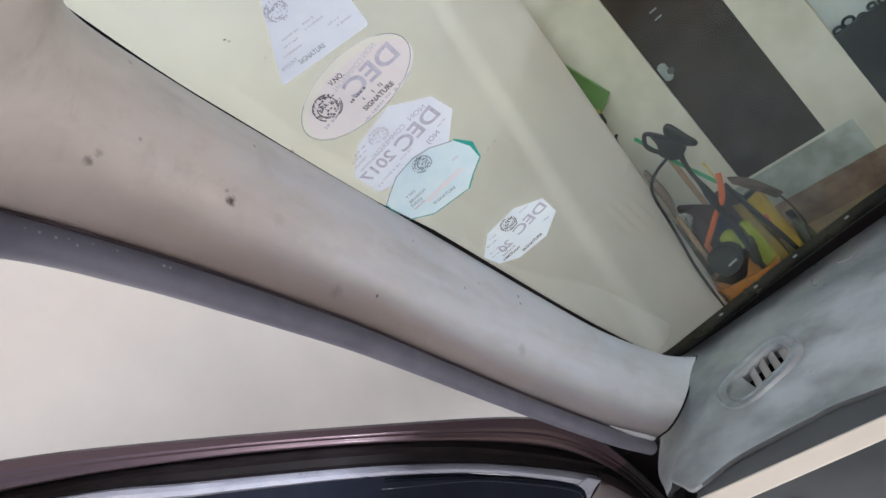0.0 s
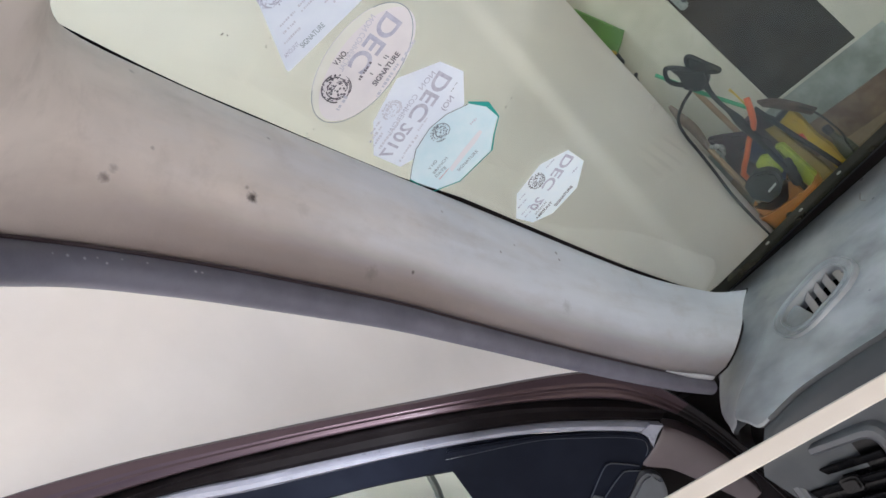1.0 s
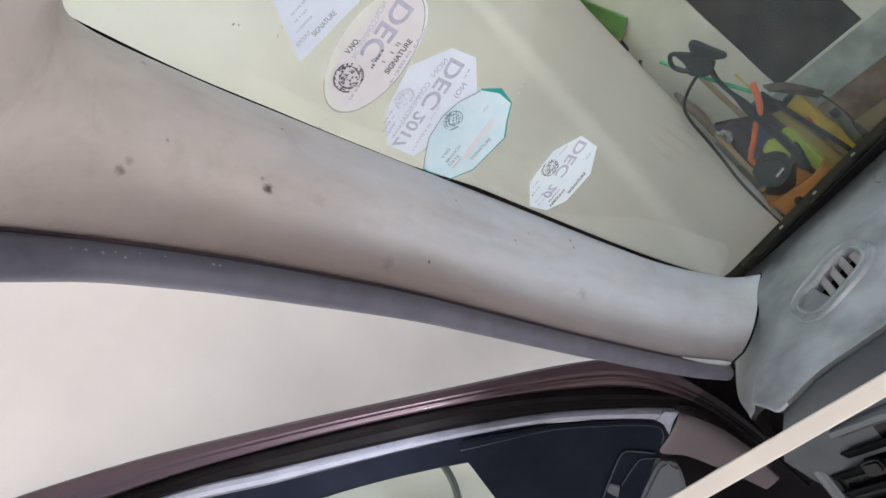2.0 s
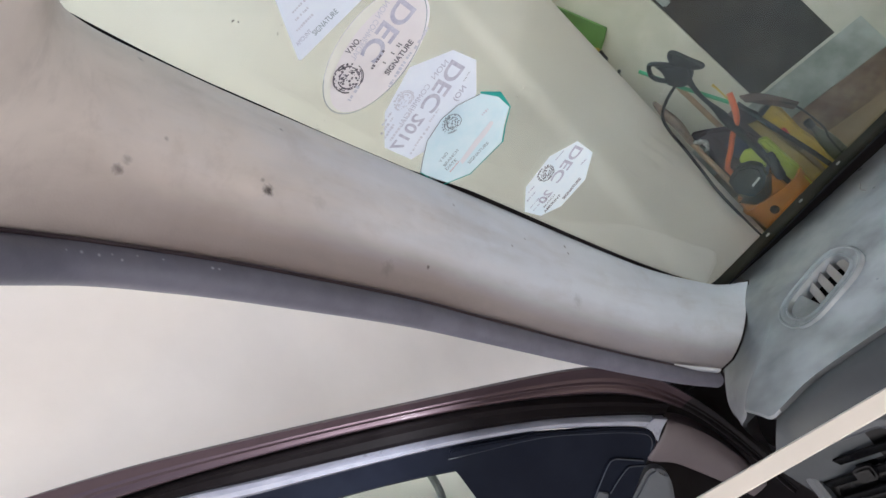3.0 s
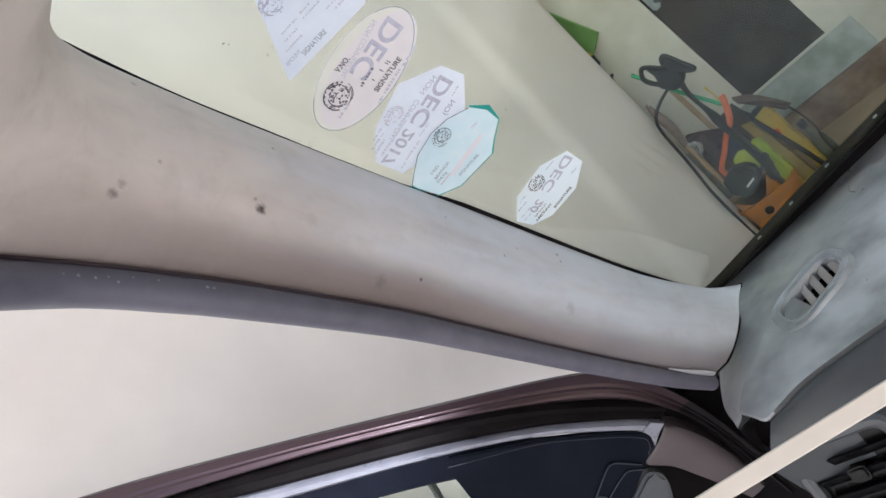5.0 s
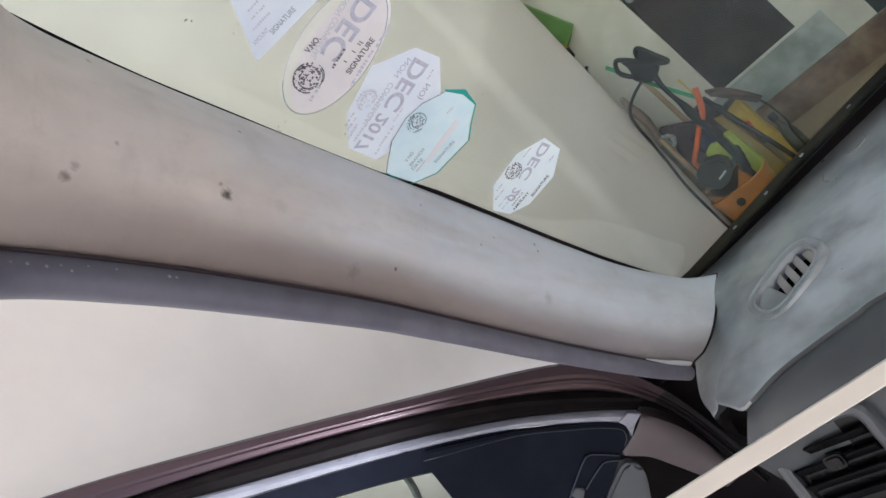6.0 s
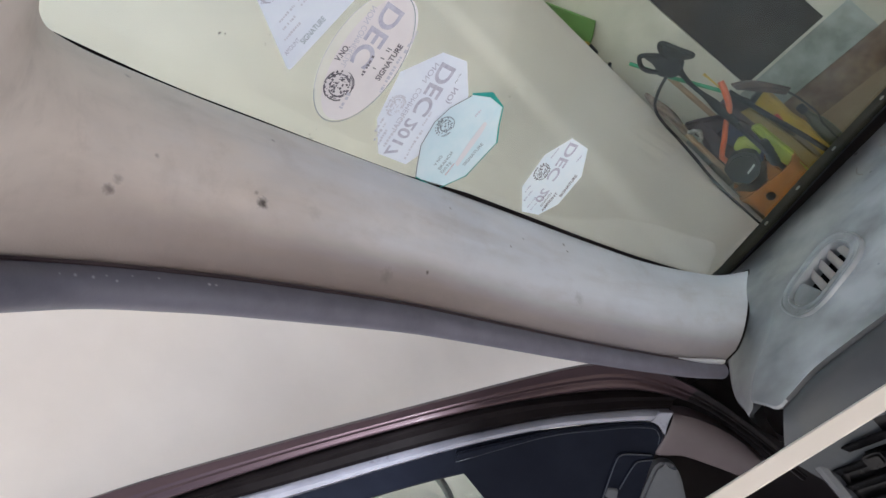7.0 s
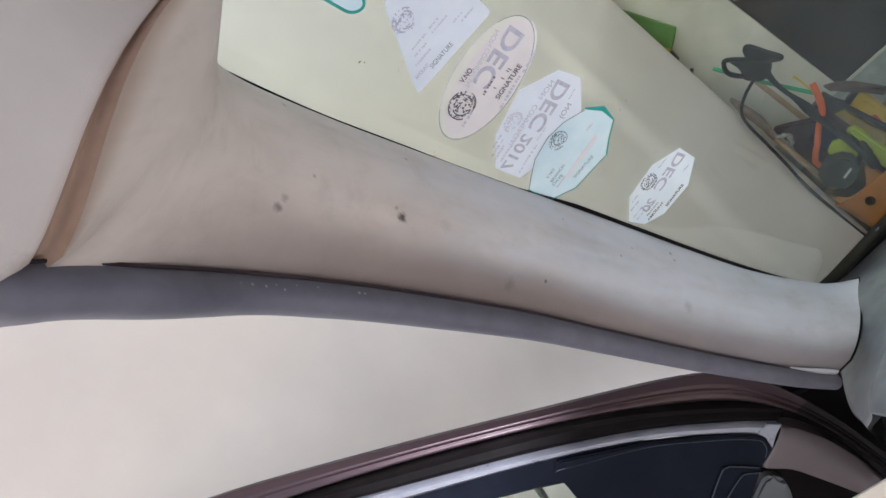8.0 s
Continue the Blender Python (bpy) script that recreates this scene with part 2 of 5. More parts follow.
M_WALL = material("cream_wall", (0.672, 0.604, 0.552), (0.596, 0.534, 0.490), 2.2, 0.85, bump=0.15, fine=60)
# front wall plaster, darkened to stand for the weaker light it gets
M_WALLFRONT = material("dim_plaster", (0.575, 0.535, 0.455), (0.45, 0.415, 0.34), 4, 0.9, bump=0.2, fine=50)
M_DADO = material("pale_blue_wall", (0.18, 0.19, 0.165), (0.355, 0.375, 0.345), 7, 0.8, bump=0.1, fine=60)
M_FLOOR = material("concrete", (0.36, 0.35, 0.34), (0.44, 0.43, 0.42), 2, 0.85, bump=0.2, fine=50)
M_BROWNLEDGE = material("brown_ledge", (0.085, 0.042, 0.024), (0.25, 0.17, 0.105), 9, 0.75, bump=0.2, fine=60)
M_TAN = material("tan_dust", (0.25, 0.185, 0.115), (0.34, 0.265, 0.175), 5, 0.85, bump=0.2, fine=60)
M_DARKDOOR = material("dark_mesh_door", (0.014, 0.009, 0.006), (0.036, 0.025, 0.018), 5, 0.7, spec=0.2)
M_NIGHT = material("dark_cloth_panel", (0.008, 0.009, 0.010), (0.016, 0.017, 0.018), 6, 0.8, spec=0.2)
M_PALEPANEL = material("pale_panel", (0.36, 0.38, 0.365), (0.44, 0.455, 0.435), 3, 0.7)
M_ROOF = material("roof_sheet", (0.5, 0.5, 0.5), (0.42, 0.42, 0.42), 1, 0.7)
M_ROOFLIGHT = paper("milky_sheet", (0.85, 0.87, 0.88), (0.80, 0.82, 0.84))
M_ROOFLIGHT.node_tree.nodes["Mix Shader"].inputs["Fac"].default_value = 0.8
M_WINDSCREEN = glass("windscreen_glass", (0.915, 0.975, 0.85))
M_SIDEGLASS = glass("side_glass", (0.86, 0.93, 0.84))


add_lumps(M_DASH, 30, 0.12, 0.003)
add_lumps(M_WALL, 2.5, 0.25, 0.02)
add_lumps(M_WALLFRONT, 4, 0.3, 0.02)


# ---- shape helpers ----
def thing(name, label, category, at=(0, 0, 0), group="", kind=""):
    e = new(name)
    e.location = at
    e.empty_display_size = 0.1
    return tagged(e, label, category, group, kind)


def part(name, bm, mat, parent=None, label="", smooth=True):
    """Links a bmesh as one mesh object under a thing or a part."""
    me = bpy.data.meshes.new(name)
    bm.normal_update()
    bm.to_mesh(me)
    bm.free()
    me.materials.append(mat)
    if smooth:
        me.shade_smooth()
        me.set_sharp_from_angle(angle=radians(40))
    ob = new(name, me)
    if parent:
        ob.parent = parent
        ob.matrix_parent_inverse = Matrix.Translation(-parent.location)
    if label:
        ob["label"] = label
    return ob


def curve(points, n):
    """n + 1 points of a smooth curve through the given points."""
    p = [Vector(q) for q in points]
    p = [p[0] * 2 - p[1], *p, p[-1] * 2 - p[-2]]
    out = []
    spans = len(p) - 3
    for i in range(n + 1):
        s = i / n * spans
        k = min(int(s), spans - 1)
        t = s - k
        a, b, c, d = p[k:k + 4]
        out.append(0.5 * (2 * b + (c - a) * t + (2 * a - 5 * b + 4 * c - d) * t * t + (3 * b - a - 3 * c + d) * t ** 3))
    return out


def sheet(rows, closed=False):
    """A bmesh of quads over rows of points, with a UV map 'along' (row, column)."""
    bm = bmesh.new()
    vs = [[bm.verts.new(p) for p in r] for r in rows]
    uv = bm.loops.layers.uv.new("along")
    m = len(rows[0])
    for i in range(len(rows) - 1):
        for j in range(m if closed else m - 1):
            k = (j + 1) % m
            f = bm.faces.new((vs[i][j], vs[i][k], vs[i + 1][k], vs[i + 1][j]))
            for lp, (a, b) in zip(f.loops, ((i, j), (i, j + 1), (i + 1, j + 1), (i + 1, j))):
                lp[uv].uv = (a / (len(rows) - 1), b / max(1, m - 1))
    if closed:
        bm.faces.new(list(reversed(vs[0])))
        bm.faces.new(vs[-1])
        bmesh.ops.recalc_face_normals(bm, faces=bm.faces[:])
    return bm


def tube(points, radius, sides=10, flat=1.0, up=(0, 0, 1)):
    """A round or flattened bar along points; radius may be a list."""
    rows = []
    if abs((points[-1] - points[0]).normalized().dot(Vector(up))) > 0.8:
        up = (0, 1, 0)
    for i, p in enumerate(points):
        a, b = points[max(0, i - 1)], points[min(len(points) - 1, i + 1)]
        t = (b - a).normalized()
        s = t.cross(Vector(up))
        s = s.normalized() if s.length > 1e-4 else t.orthogonal().normalized()
        w = s.cross(t)
        r = radius[i] if isinstance(radius, (list, tuple)) else radius
        rows.append([p + (s * math.cos(q) + w * math.sin(q) * flat) * r for q in [2 * math.pi * k / sides for k in range(sides)]])
    return sheet(rows, closed=True)


def box(bm, lo, hi, bevel=0.0):
    m = Matrix.Translation((Vector(lo) + Vector(hi)) / 2) @ Matrix.Diagonal((*(Vector(hi) - Vector(lo)), 1))
    r = bmesh.ops.create_cube(bm, size=1, matrix=m)
    if bevel:
        ed = list({e for v in r["verts"] for e in v.link_edges})
        bmesh.ops.bevel(bm, geom=ed, offset=bevel, segments=2, affect="EDGES")
    return bm


def slab(outline, place, thick, bevel=0.0):
    """A plate with the given flat outline [(a, b), ...]; place(a, b, n) gives the point, n from 0 to thick."""
    bm = bmesh.new()
    lo = [bm.verts.new(place(a, b, 0)) for a, b in outline]
    hi = [bm.verts.new(place(a, b, thick)) for a, b in outline]
    bm.faces.new(lo)
    top = bm.faces.new(hi)
    k = len(outline)
    for i in range(k):
        bm.faces.new((lo[i], lo[(i + 1) % k], hi[(i + 1) % k], hi[i]))
    bmesh.ops.recalc_face_normals(bm, faces=bm.faces[:])
    if bevel:
        bmesh.ops.bevel(bm, geom=list(top.edges), offset=bevel, segments=2, affect="EDGES")
    return bm


def rounded(points, r, n=4):
    """The outline with its corners rounded by quadratic arcs of reach r."""
    out = []
    k = len(points)
    for i in range(k):
        p, a, b = Vector(points[i]), Vector(points[i - 1]), Vector(points[(i + 1) % k])
        da, db = (a - p), (b - p)
        s, e = p + da.normalized() * min(r, da.length / 2), p + db.normalized() * min(r, db.length / 2)
        for j in range(n + 1):
            t = j / n
            q = s * (1 - t) ** 2 + p * 2 * t * (1 - t) + e * t * t
            out.append((q.x, q.y))
    return out


# ---- windscreen: its own curved coordinates, u along the glass to the car's right, v up the slope, n into the car ----
WC = Vector((-0.258, 0.371, 1.317))


def heading(u):
    return radians(30.1 * max(-1.0, min(1.0, (0.78 - u) / 0.48)))


def ws(u, v, n=0.0):
    p = Vector(WC)
    k = max(1, int(abs(u) / 0.02))
    for i in range(k):
        h = heading(u * (i + 0.5) / k)
        p += Vector((math.cos(h), math.sin(h), 0)) * (u / k)
    h = heading(u)
    p += Vector((0.76 * math.sin(h), -0.76 * math.cos(h), 0.65)) * v
    return p - Vector((-0.65 * math.sin(h), 0.65 * math.cos(h), 0.76)) * n


# ---- garage ----
def slab_box(name, lo, hi, mat, label, category, bevel=0.0):
    ob = part(name, box(bmesh.new(), lo, hi, bevel), mat, None, label, smooth=False)
    return tagged(ob, label, category, kind="structure")


FY = 3.10
SX = -1.25
# roof out of view, added to keep the sun off the front wall
slab_box("shade_roof_front", (1.3, -1.5, 3.0), (4.0, FY + 0.2, 3.1), M_ROOF, "unseen grey roof added to shade the front wall", "ceiling")
slab_box("ground", (-60, -60, -0.2), (60, 60, 0.0), M_FLOOR, "dusty bare concrete yard floor", "ground")


def wall_side():
    """Side wall whose last stretch stands proud behind a soft plaster ridge; its end leans."""
    def face(d):
        if d < 0:
            g = max(0.0, min(1.0, 1 + d / 0.13))
            return SX - 0.020 + 0.020 * g * g * (3 - 2 * g)
        return SX + 0.016 * (d / 0.62) ** 2
    rows = []
    for k in range(13):
        z = 3.0 * k / 12
        end, ridge = 2.69 + 0.16 * z, 2.085 + 0.195 * z
        ys = [-5.0, -2.0, 0.5, 1.5, 1.9] + [ridge - 0.15 + 0.15 * i / 14 for i in range(15)] + [ridge + (end - ridge) * i / 12 for i in range(1, 13)]
        row = [Vector((SX - 0.25, -5.0, z))] + [Vector((face(y - ridge), y, z)) for y in ys]
        edge_x = row[-1].x
        row += [Vector((edge_x - 0.004, end + 0.009, z)), Vector((edge_x - 0.014, end + 0.012, z)), Vector((SX - 0.25, end + 0.012, z))]
        rows.append(row)
    return sheet(rows, closed=True)


tagged(part("wall_side", wall_side(), M_WALL, None, ""), "plain cream plastered garage side wall with a soft ridge", "wall", kind="structure")
# wall out of view, added to cut the light reaching the front
slab_box("shade_wall_right", (2.5, -0.5, 0.0), (2.7, FY + 0.2, 3.0), M_WALL, "unseen plain cream wall added to keep light off the front", "wall")
slab_box("wall_recess", (SX - 0.45, 2.5, 0.0), (SX - 0.25, FY, 3.0), M_WALL, "cream plastered wall of a shallow recess", "wall")
# more unseen roof, sized to hold sun and sky off the walls
slab_box("ceiling", (SX - 0.4, -2.2, 3.0), (1.3, 0.3, 3.1), M_ROOF, "unseen grey roof added over the car to shade the walls", "ceiling")
slab_box("shade_roof_end", (SX - 0.4, 2.8, 3.0), (1.3, FY + 0.2, 3.1), M_ROOF, "unseen grey roof added above the front wall to shade it", "ceiling")
# unseen translucent sheet, added to brighten wall, pillar and dash from above
slab_box("added_roof_light", (SX - 0.4, 0.3, 3.04), (1.3, 2.8, 3.045), M_ROOFLIGHT, "unseen milky sheet added in the roof to let soft light in", "ceiling")
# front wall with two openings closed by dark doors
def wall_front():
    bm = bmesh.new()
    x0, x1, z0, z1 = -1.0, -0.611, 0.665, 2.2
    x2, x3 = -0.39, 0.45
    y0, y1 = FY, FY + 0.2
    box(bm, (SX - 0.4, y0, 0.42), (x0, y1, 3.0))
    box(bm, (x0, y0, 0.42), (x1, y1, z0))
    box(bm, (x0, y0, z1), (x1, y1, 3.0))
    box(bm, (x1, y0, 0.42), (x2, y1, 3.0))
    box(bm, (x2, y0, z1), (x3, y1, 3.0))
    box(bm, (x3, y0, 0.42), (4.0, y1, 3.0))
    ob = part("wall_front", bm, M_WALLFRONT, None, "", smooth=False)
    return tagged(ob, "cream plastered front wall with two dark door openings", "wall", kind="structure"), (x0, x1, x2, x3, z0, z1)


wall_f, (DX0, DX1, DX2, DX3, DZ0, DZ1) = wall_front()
slab_box("wall_dado", (SX - 0.2, FY - 0.004, 0.50), (-0.51, FY, 0.655), M_DADO, "pale blue painted lower band of the front wall", "wall")
slab_box("wall_base", (SX - 0.2, FY - 0.010, 0.36), (4.0, FY, 0.499), M_BROWNLEDGE, "brown stained band above the foot of the front wall", "wall")
slab_box("wall_foot", (SX - 0.4, FY, 0.0), (4.0, FY + 0.2, 0.42), M_TAN, "tan dusty foot of the front wall", "wall")
slab_box("door_1", (DX0, FY + 0.012, DZ0), (DX1, FY + 0.05, DZ1), M_DARKDOOR, "dark brown flush panel closing a wall opening", "door")
slab_box("door_2", (DX2, FY + 0.012, 0.42), (DX3, FY + 0.05, 0.965), M_NIGHT, "dark lower panel with a scalloped top edge in a wall opening", "door")
slab_box("wall_panel", (DX2, FY + 0.060, 0.42), (DX3, FY + 0.10, DZ1), M_PALEPANEL, "pale grey panel behind a dark scalloped edge", "wall")


def ring(x, z, r, thick):
    pts = [Vector((x + r * math.cos(q), FY + 0.03, z + 0.8 * r * math.sin(q))) for q in [6.2832 * k / 14 for k in range(15)]]
    return tube(pts, thick, 6, up=(0, 1, 0))


for k in range(12):
    part("scallop", ring(DX2 + 0.022 + 0.044 * k, 0.970 + 0.010 * math.sin(2.3 * k), 0.017 + 0.004 * math.sin(1.7 * k), 0.006), M_NIGHT, bpy.data.objects["door_2"])
part("latch", box(bmesh.new(), (-0.985, FY - 0.012, 1.215), (-0.945, FY + 0.012, 1.30), 0.008), M_DOT, bpy.data.objects["door_1"], "grey metal latch")
part("latch_bolt", box(bmesh.new(), (-0.955, FY - 0.02, 1.235), (-0.925, FY + 0.012, 1.262), 0.006), M_DOORGREY, bpy.data.objects["door_1"], "dark bolt")
for z in (1.458, 1.496):
    part("handle_bar", box(bmesh.new(), (-0.866, FY - 0.004, z), (-0.832, FY + 0.012, z + 0.006), 0.002), M_SILVER, bpy.data.objects["door_1"], "small bright handle bar")

# ---- car ----
car = thing("car", "brown car with front door open, dusty grey and beige cabin", "car", (0.25, 0.0, 0.0))

# windscreen pane
U = [-0.10 + 1.76 * i / 44 for i in range(45)]
V = [-0.53 + 0.82 * j / 12 for j in range(13)]
rows_in = [[ws(u, v, 0.0) for v in V] for u in U]
rows_out = [[ws(u, v, -0.005) for v in V] for u in U]
bm = bmesh.new()
for rows, flip in ((rows_in, False), (rows_out, True)):
    vs = [[bm.verts.new(p) for p in r] for r in rows]
    for i in range(len(U) - 1):
        for j in range(len(V) - 1):
            q = [vs[i][j], vs[i + 1][j], vs[i + 1][j + 1], vs[i][j + 1]]
            bm.faces.new(q[::-1] if flip else q)
windscreen = part("windscreen", bm, M_WINDSCREEN, car, "pale green tinted windscreen glass")
windscreen.visible_shadow = False

# black band along the glass edge at the pillar and along the bottom
EDGE = [(-0.030, 0.2545), (-0.0464, 0.2485), (-0.0600, 0.2445), (-0.0668, 0.2370), (-0.0677, 0.2290), (-0.0645, 0.174), (-0.057, 0.114), (-0.045, 0.02), (-0.034, -0.062), (-0.013, -0.226), (0.004, -0.34), (0.030, -0.485), (0.045, -0.512)]
edge = curve([(u, v, 0) for u, v in EDGE], 60)


def strip_on_glass(name, pts, inner, outer, n, mat, label):
    rows = []
    for i, p in enumerate(pts):
        a, b = pts[max(0, i - 1)], pts[min(len(pts) - 1, i + 1)]
        t = (b - a).normalized()
        s = Vector((-t.y, t.x, 0))
        k = inner(p.y) if callable(inner) else inner
        rows.append([ws(p.x + s.x * w, p.y + s.y * w, n) for w in (-outer, 0.0, k)])
    return part(name, sheet(rows), mat, car, label)


def seal_width(v):
    """The seal shows at the top corner and along the lower half; the trim hides it between."""
    if v > 0.09:
        return min(0.0009, 0.0009 * (v - 0.09) / 0.06)
    return max(0.0, min(0.0031, 0.0031 * (0.02 - v) / 0.06))


strip_on_glass("edge_seal", edge, seal_width, 0.03, 0.002, M_RUBBER, "thin black glazing seal")
bottom = [Vector((u, v, 0)) for u, v in [(0.02, -0.505), (0.045, -0.509), (0.082, -0.505), (0.14, -0.497), (0.204, -0.488), (0.342, -0.479), (0.6, -0.474), (0.9, -0.474), (1.3, -0.48), (1.6, -0.5)]]
bottom = curve(bottom, 80)
strip_on_glass("glass_band", bottom, 0.034, 0.02, 0.0012, M_FRIT, "black printed band along the foot of the glass")
# grey strip drawing the highlight between band and rubber
strip_on_glass("band_highlight", bottom, 0.0062, -0.0045, 0.004, M_DOORGREY, "thin grey highlight line between band and rubber")
strip_on_glass("cowl_seal", bottom, 0.004, 0.03, 0.005, M_RUBBER, "black rubber at the foot of the glass")

# A-pillar trim
STATIONS = [
    ((-0.032, 0.2540), (-0.199, 0.047, 1.4118), 0.016),
    ((-0.0590, 0.2450), (-0.2136, 0.0685, 1.4032), 0.018),
    ((-0.0675, 0.2290), (-0.241, 0.114, 1.390), 0.020),
    ((-0.064, 0.174), (-0.253, 0.146, 1.367), 0.0185),
    ((-0.057, 0.114), (-0.266, 0.185, 1.336), 0.017),
    ((-0.045, 0.020), (-0.299, 0.261, 1.276), 0.0145),
    ((-0.034, -0.062), (-0.322, 0.315, 1.227), 0.013),
    ((-0.013, -0.226), (-0.352, 0.406, 1.134), 0.013),
    ((0.004, -0.340), (-0.375, 0.496, 1.040), 0.017),
    ((0.033, -0.490), (-0.387, 0.550, 0.986), 0.032),
    ((0.038, -0.516), (-0.388, 0.560, 0.974), 0.034),
]
NS = 90
front = curve([ws(*q, 0.003) for q, r, b in STATIONS], NS)
rear = curve([r for q, r, b in STATIONS], NS)
bulge = [p.x for p in curve([(b, 0, 0) for q, r, b in STATIONS], NS)]
VV = [j / 20 for j in range(21)]
trim_rows = []
for i in range(NS + 1):
    a, b = max(0, i - 1), min(NS, i + 1)
    t = ((front[b] + rear[b]) - (front[a] + rear[a])).normalized()
    chord = rear[i] - front[i]
    nrm = t.cross(chord).normalized()
    if nrm.x < 0:
        nrm = -nrm
    flare = max(0.0, min(1.0, (1.020 - front[i].z) / 0.035)) ** 2
    row = [front[i] - nrm * 0.012 * (1 - flare) + Vector((0.030, -0.012, 0)) * flare]
    for w in VV:
        row.append(front[i] + chord * w + nrm * bulge[i] * (math.sin(math.pi * w ** 1.15) ** (0.58 - 0.18 * max(0.0, min(1.0, (i / NS - 0.62) / 0.25))) if 0 < w < 1 else 0.0) + Vector((0.034, -0.014, 0.002)) * flare * (1 - w) ** 3)
    row.append(rear[i] - nrm * 0.015 + chord * 0.02)
    trim_rows.append(row)
first = trim_rows[0]
trim_rows.insert(0, [p + Vector((0.013, -0.038, -0.004)) * math.sin(math.pi * min(1, max(0, (j - 1) / 20)) ** 0.72) ** 0.9 + Vector((0.010, -0.004, 0.002)) * (1 - j / 22) for j, p in enumerate(first)])
between = [[a + (b - a) * (k / 6) for a, b in zip(trim_rows[0], trim_rows[1])] for k in range(1, 6)]
trim_rows[1:1] = between
add_grime_and_light(M_TRIM, (0.25, 0.20, 0.165), 0.48, 1.02, 0.42, "Y", (0.76, 0.46), 0.26, (0.20, 0.45))
add_grime_and_light(M_TRIM, (0.20, 0.145, 0.125), 0.66, 1.0, 0.20, "Y", (0.80, 0.60), 0.20)
# warm tone towards the roof end, painted in for bounced light
add_grime_and_light(M_TRIM, (0.62, 0.525, 0.45), 0.70, 0.24, 0.90, "X")
# narrow dark mauve band along the rear edge
add_grime_and_light(M_TRIM, (0.115, 0.084, 0.085), 0.66, 0.93, 0.80, "Y", (1.05, 0.93), 0.10, (0.10, 0.34))
add_grime_and_light(M_TRIM, (0.19, 0.145, 0.12), 0.64, 0.95, 0.45, "Y", (0.76, 0.58), 0.30, (0.22, 0.42))
add_grime_and_light(M_TRIM, (0.33, 0.235, 0.175), 0.022, 0.0, 0.75, "X", None, 0.012)
add_streaks(M_TRIM, 36.0, 5.0, 0.975, 1.025, (0.30, 0.245, 0.21), 0.18, 0.50, 0.72)
add_streaks(M_TRIM, 9.0, 5.0, 0.95, 1.05, (0.29, 0.235, 0.20), 0.24, 0.47, 0.78)
add_stains_and_light(M_TRIM, [(-0.2446, 0.2013, 1.3592, 0.0028, 0.95), (-0.2427, 0.2018, 1.3643, 0.0012, 0.5), (-0.2274, 0.1428, 1.3952, 0.0022, 0.6), (-0.2266, 0.1483, 1.3965, 0.0018, 0.35),
                    (-0.2895, 0.2807, 1.277, 0.0013, 0.9), (-0.3293, 0.4453, 1.2021, 0.0017, 0.75), (-0.3288, 0.4409, 1.197, 0.0013, 0.8), (-0.3074, 0.3726, 1.2413, 0.0011, 0.7),
                    (-0.3126, 0.395, 1.2356, 0.001, 0.5), (-0.3319, 0.4086, 1.1697, 0.0055, 0.25), (-0.254, 0.2264, 1.3412, 0.004, 0.12), (-0.2488, 0.2406, 1.3822, 0.0011, 0.5),
                    (-0.2293, 0.1936, 1.4358, 0.0015, 0.35), (-0.2278, 0.1697, 1.3971, 0.0011, 0.4), (-0.282, 0.2509, 1.2939, 0.0045, 0.3), (-0.2908, 0.3411, 1.2915, 0.0012, 0.4)], (0.05, 0.035, 0.03))
foot = []
for j in range(0, 23):
    for i in range(60, NS + 1):
        a, b = trim_rows[i][j], trim_rows[i + 1][j]
        if a.z >= 0.9855 > b.z:
            foot.append(a + (b - a) * ((a.z - 0.9855) / (a.z - b.z)))
            break
CUT = 0.984
for j in range(len(trim_rows[0])):
    for i in range(60, len(trim_rows)):
        a, b = trim_rows[i - 1][j], trim_rows[i][j]
        if b.z < CUT:
            edge_at = a + (b - a) * ((a.z - CUT) / (a.z - b.z))
            for k in range(i, len(trim_rows)):
                trim_rows[k][j] = edge_at + Vector((-0.0012, 0.0006, -0.0003)) * (k - i)
            break
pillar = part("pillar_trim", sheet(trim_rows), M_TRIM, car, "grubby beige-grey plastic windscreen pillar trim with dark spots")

part("foot_joint", tube(foot[1:-1], 0.0013, 6), M_RUBBER, car, "dark joint at the pillar foot")

# door seal along the opening
SEAL = [(-0.185, -0.90, 1.41), (-0.185, -0.3, 1.425), (-0.190, 0.0, 1.424), (-0.1958, 0.0402, 1.4151), (-0.2146, 0.0775, 1.3981), (-0.241, 0.114, 1.386), (-0.253, 0.146, 1.363), (-0.266, 0.184, 1.332), (-0.299, 0.260, 1.272), (-0.322, 0.314, 1.223), (-0.352, 0.405, 1.130), (-0.375, 0.495, 1.036), (-0.387, 0.549, 0.984)]
seal_path = curve(SEAL, 90)
seal_rows, seal_low = [], []
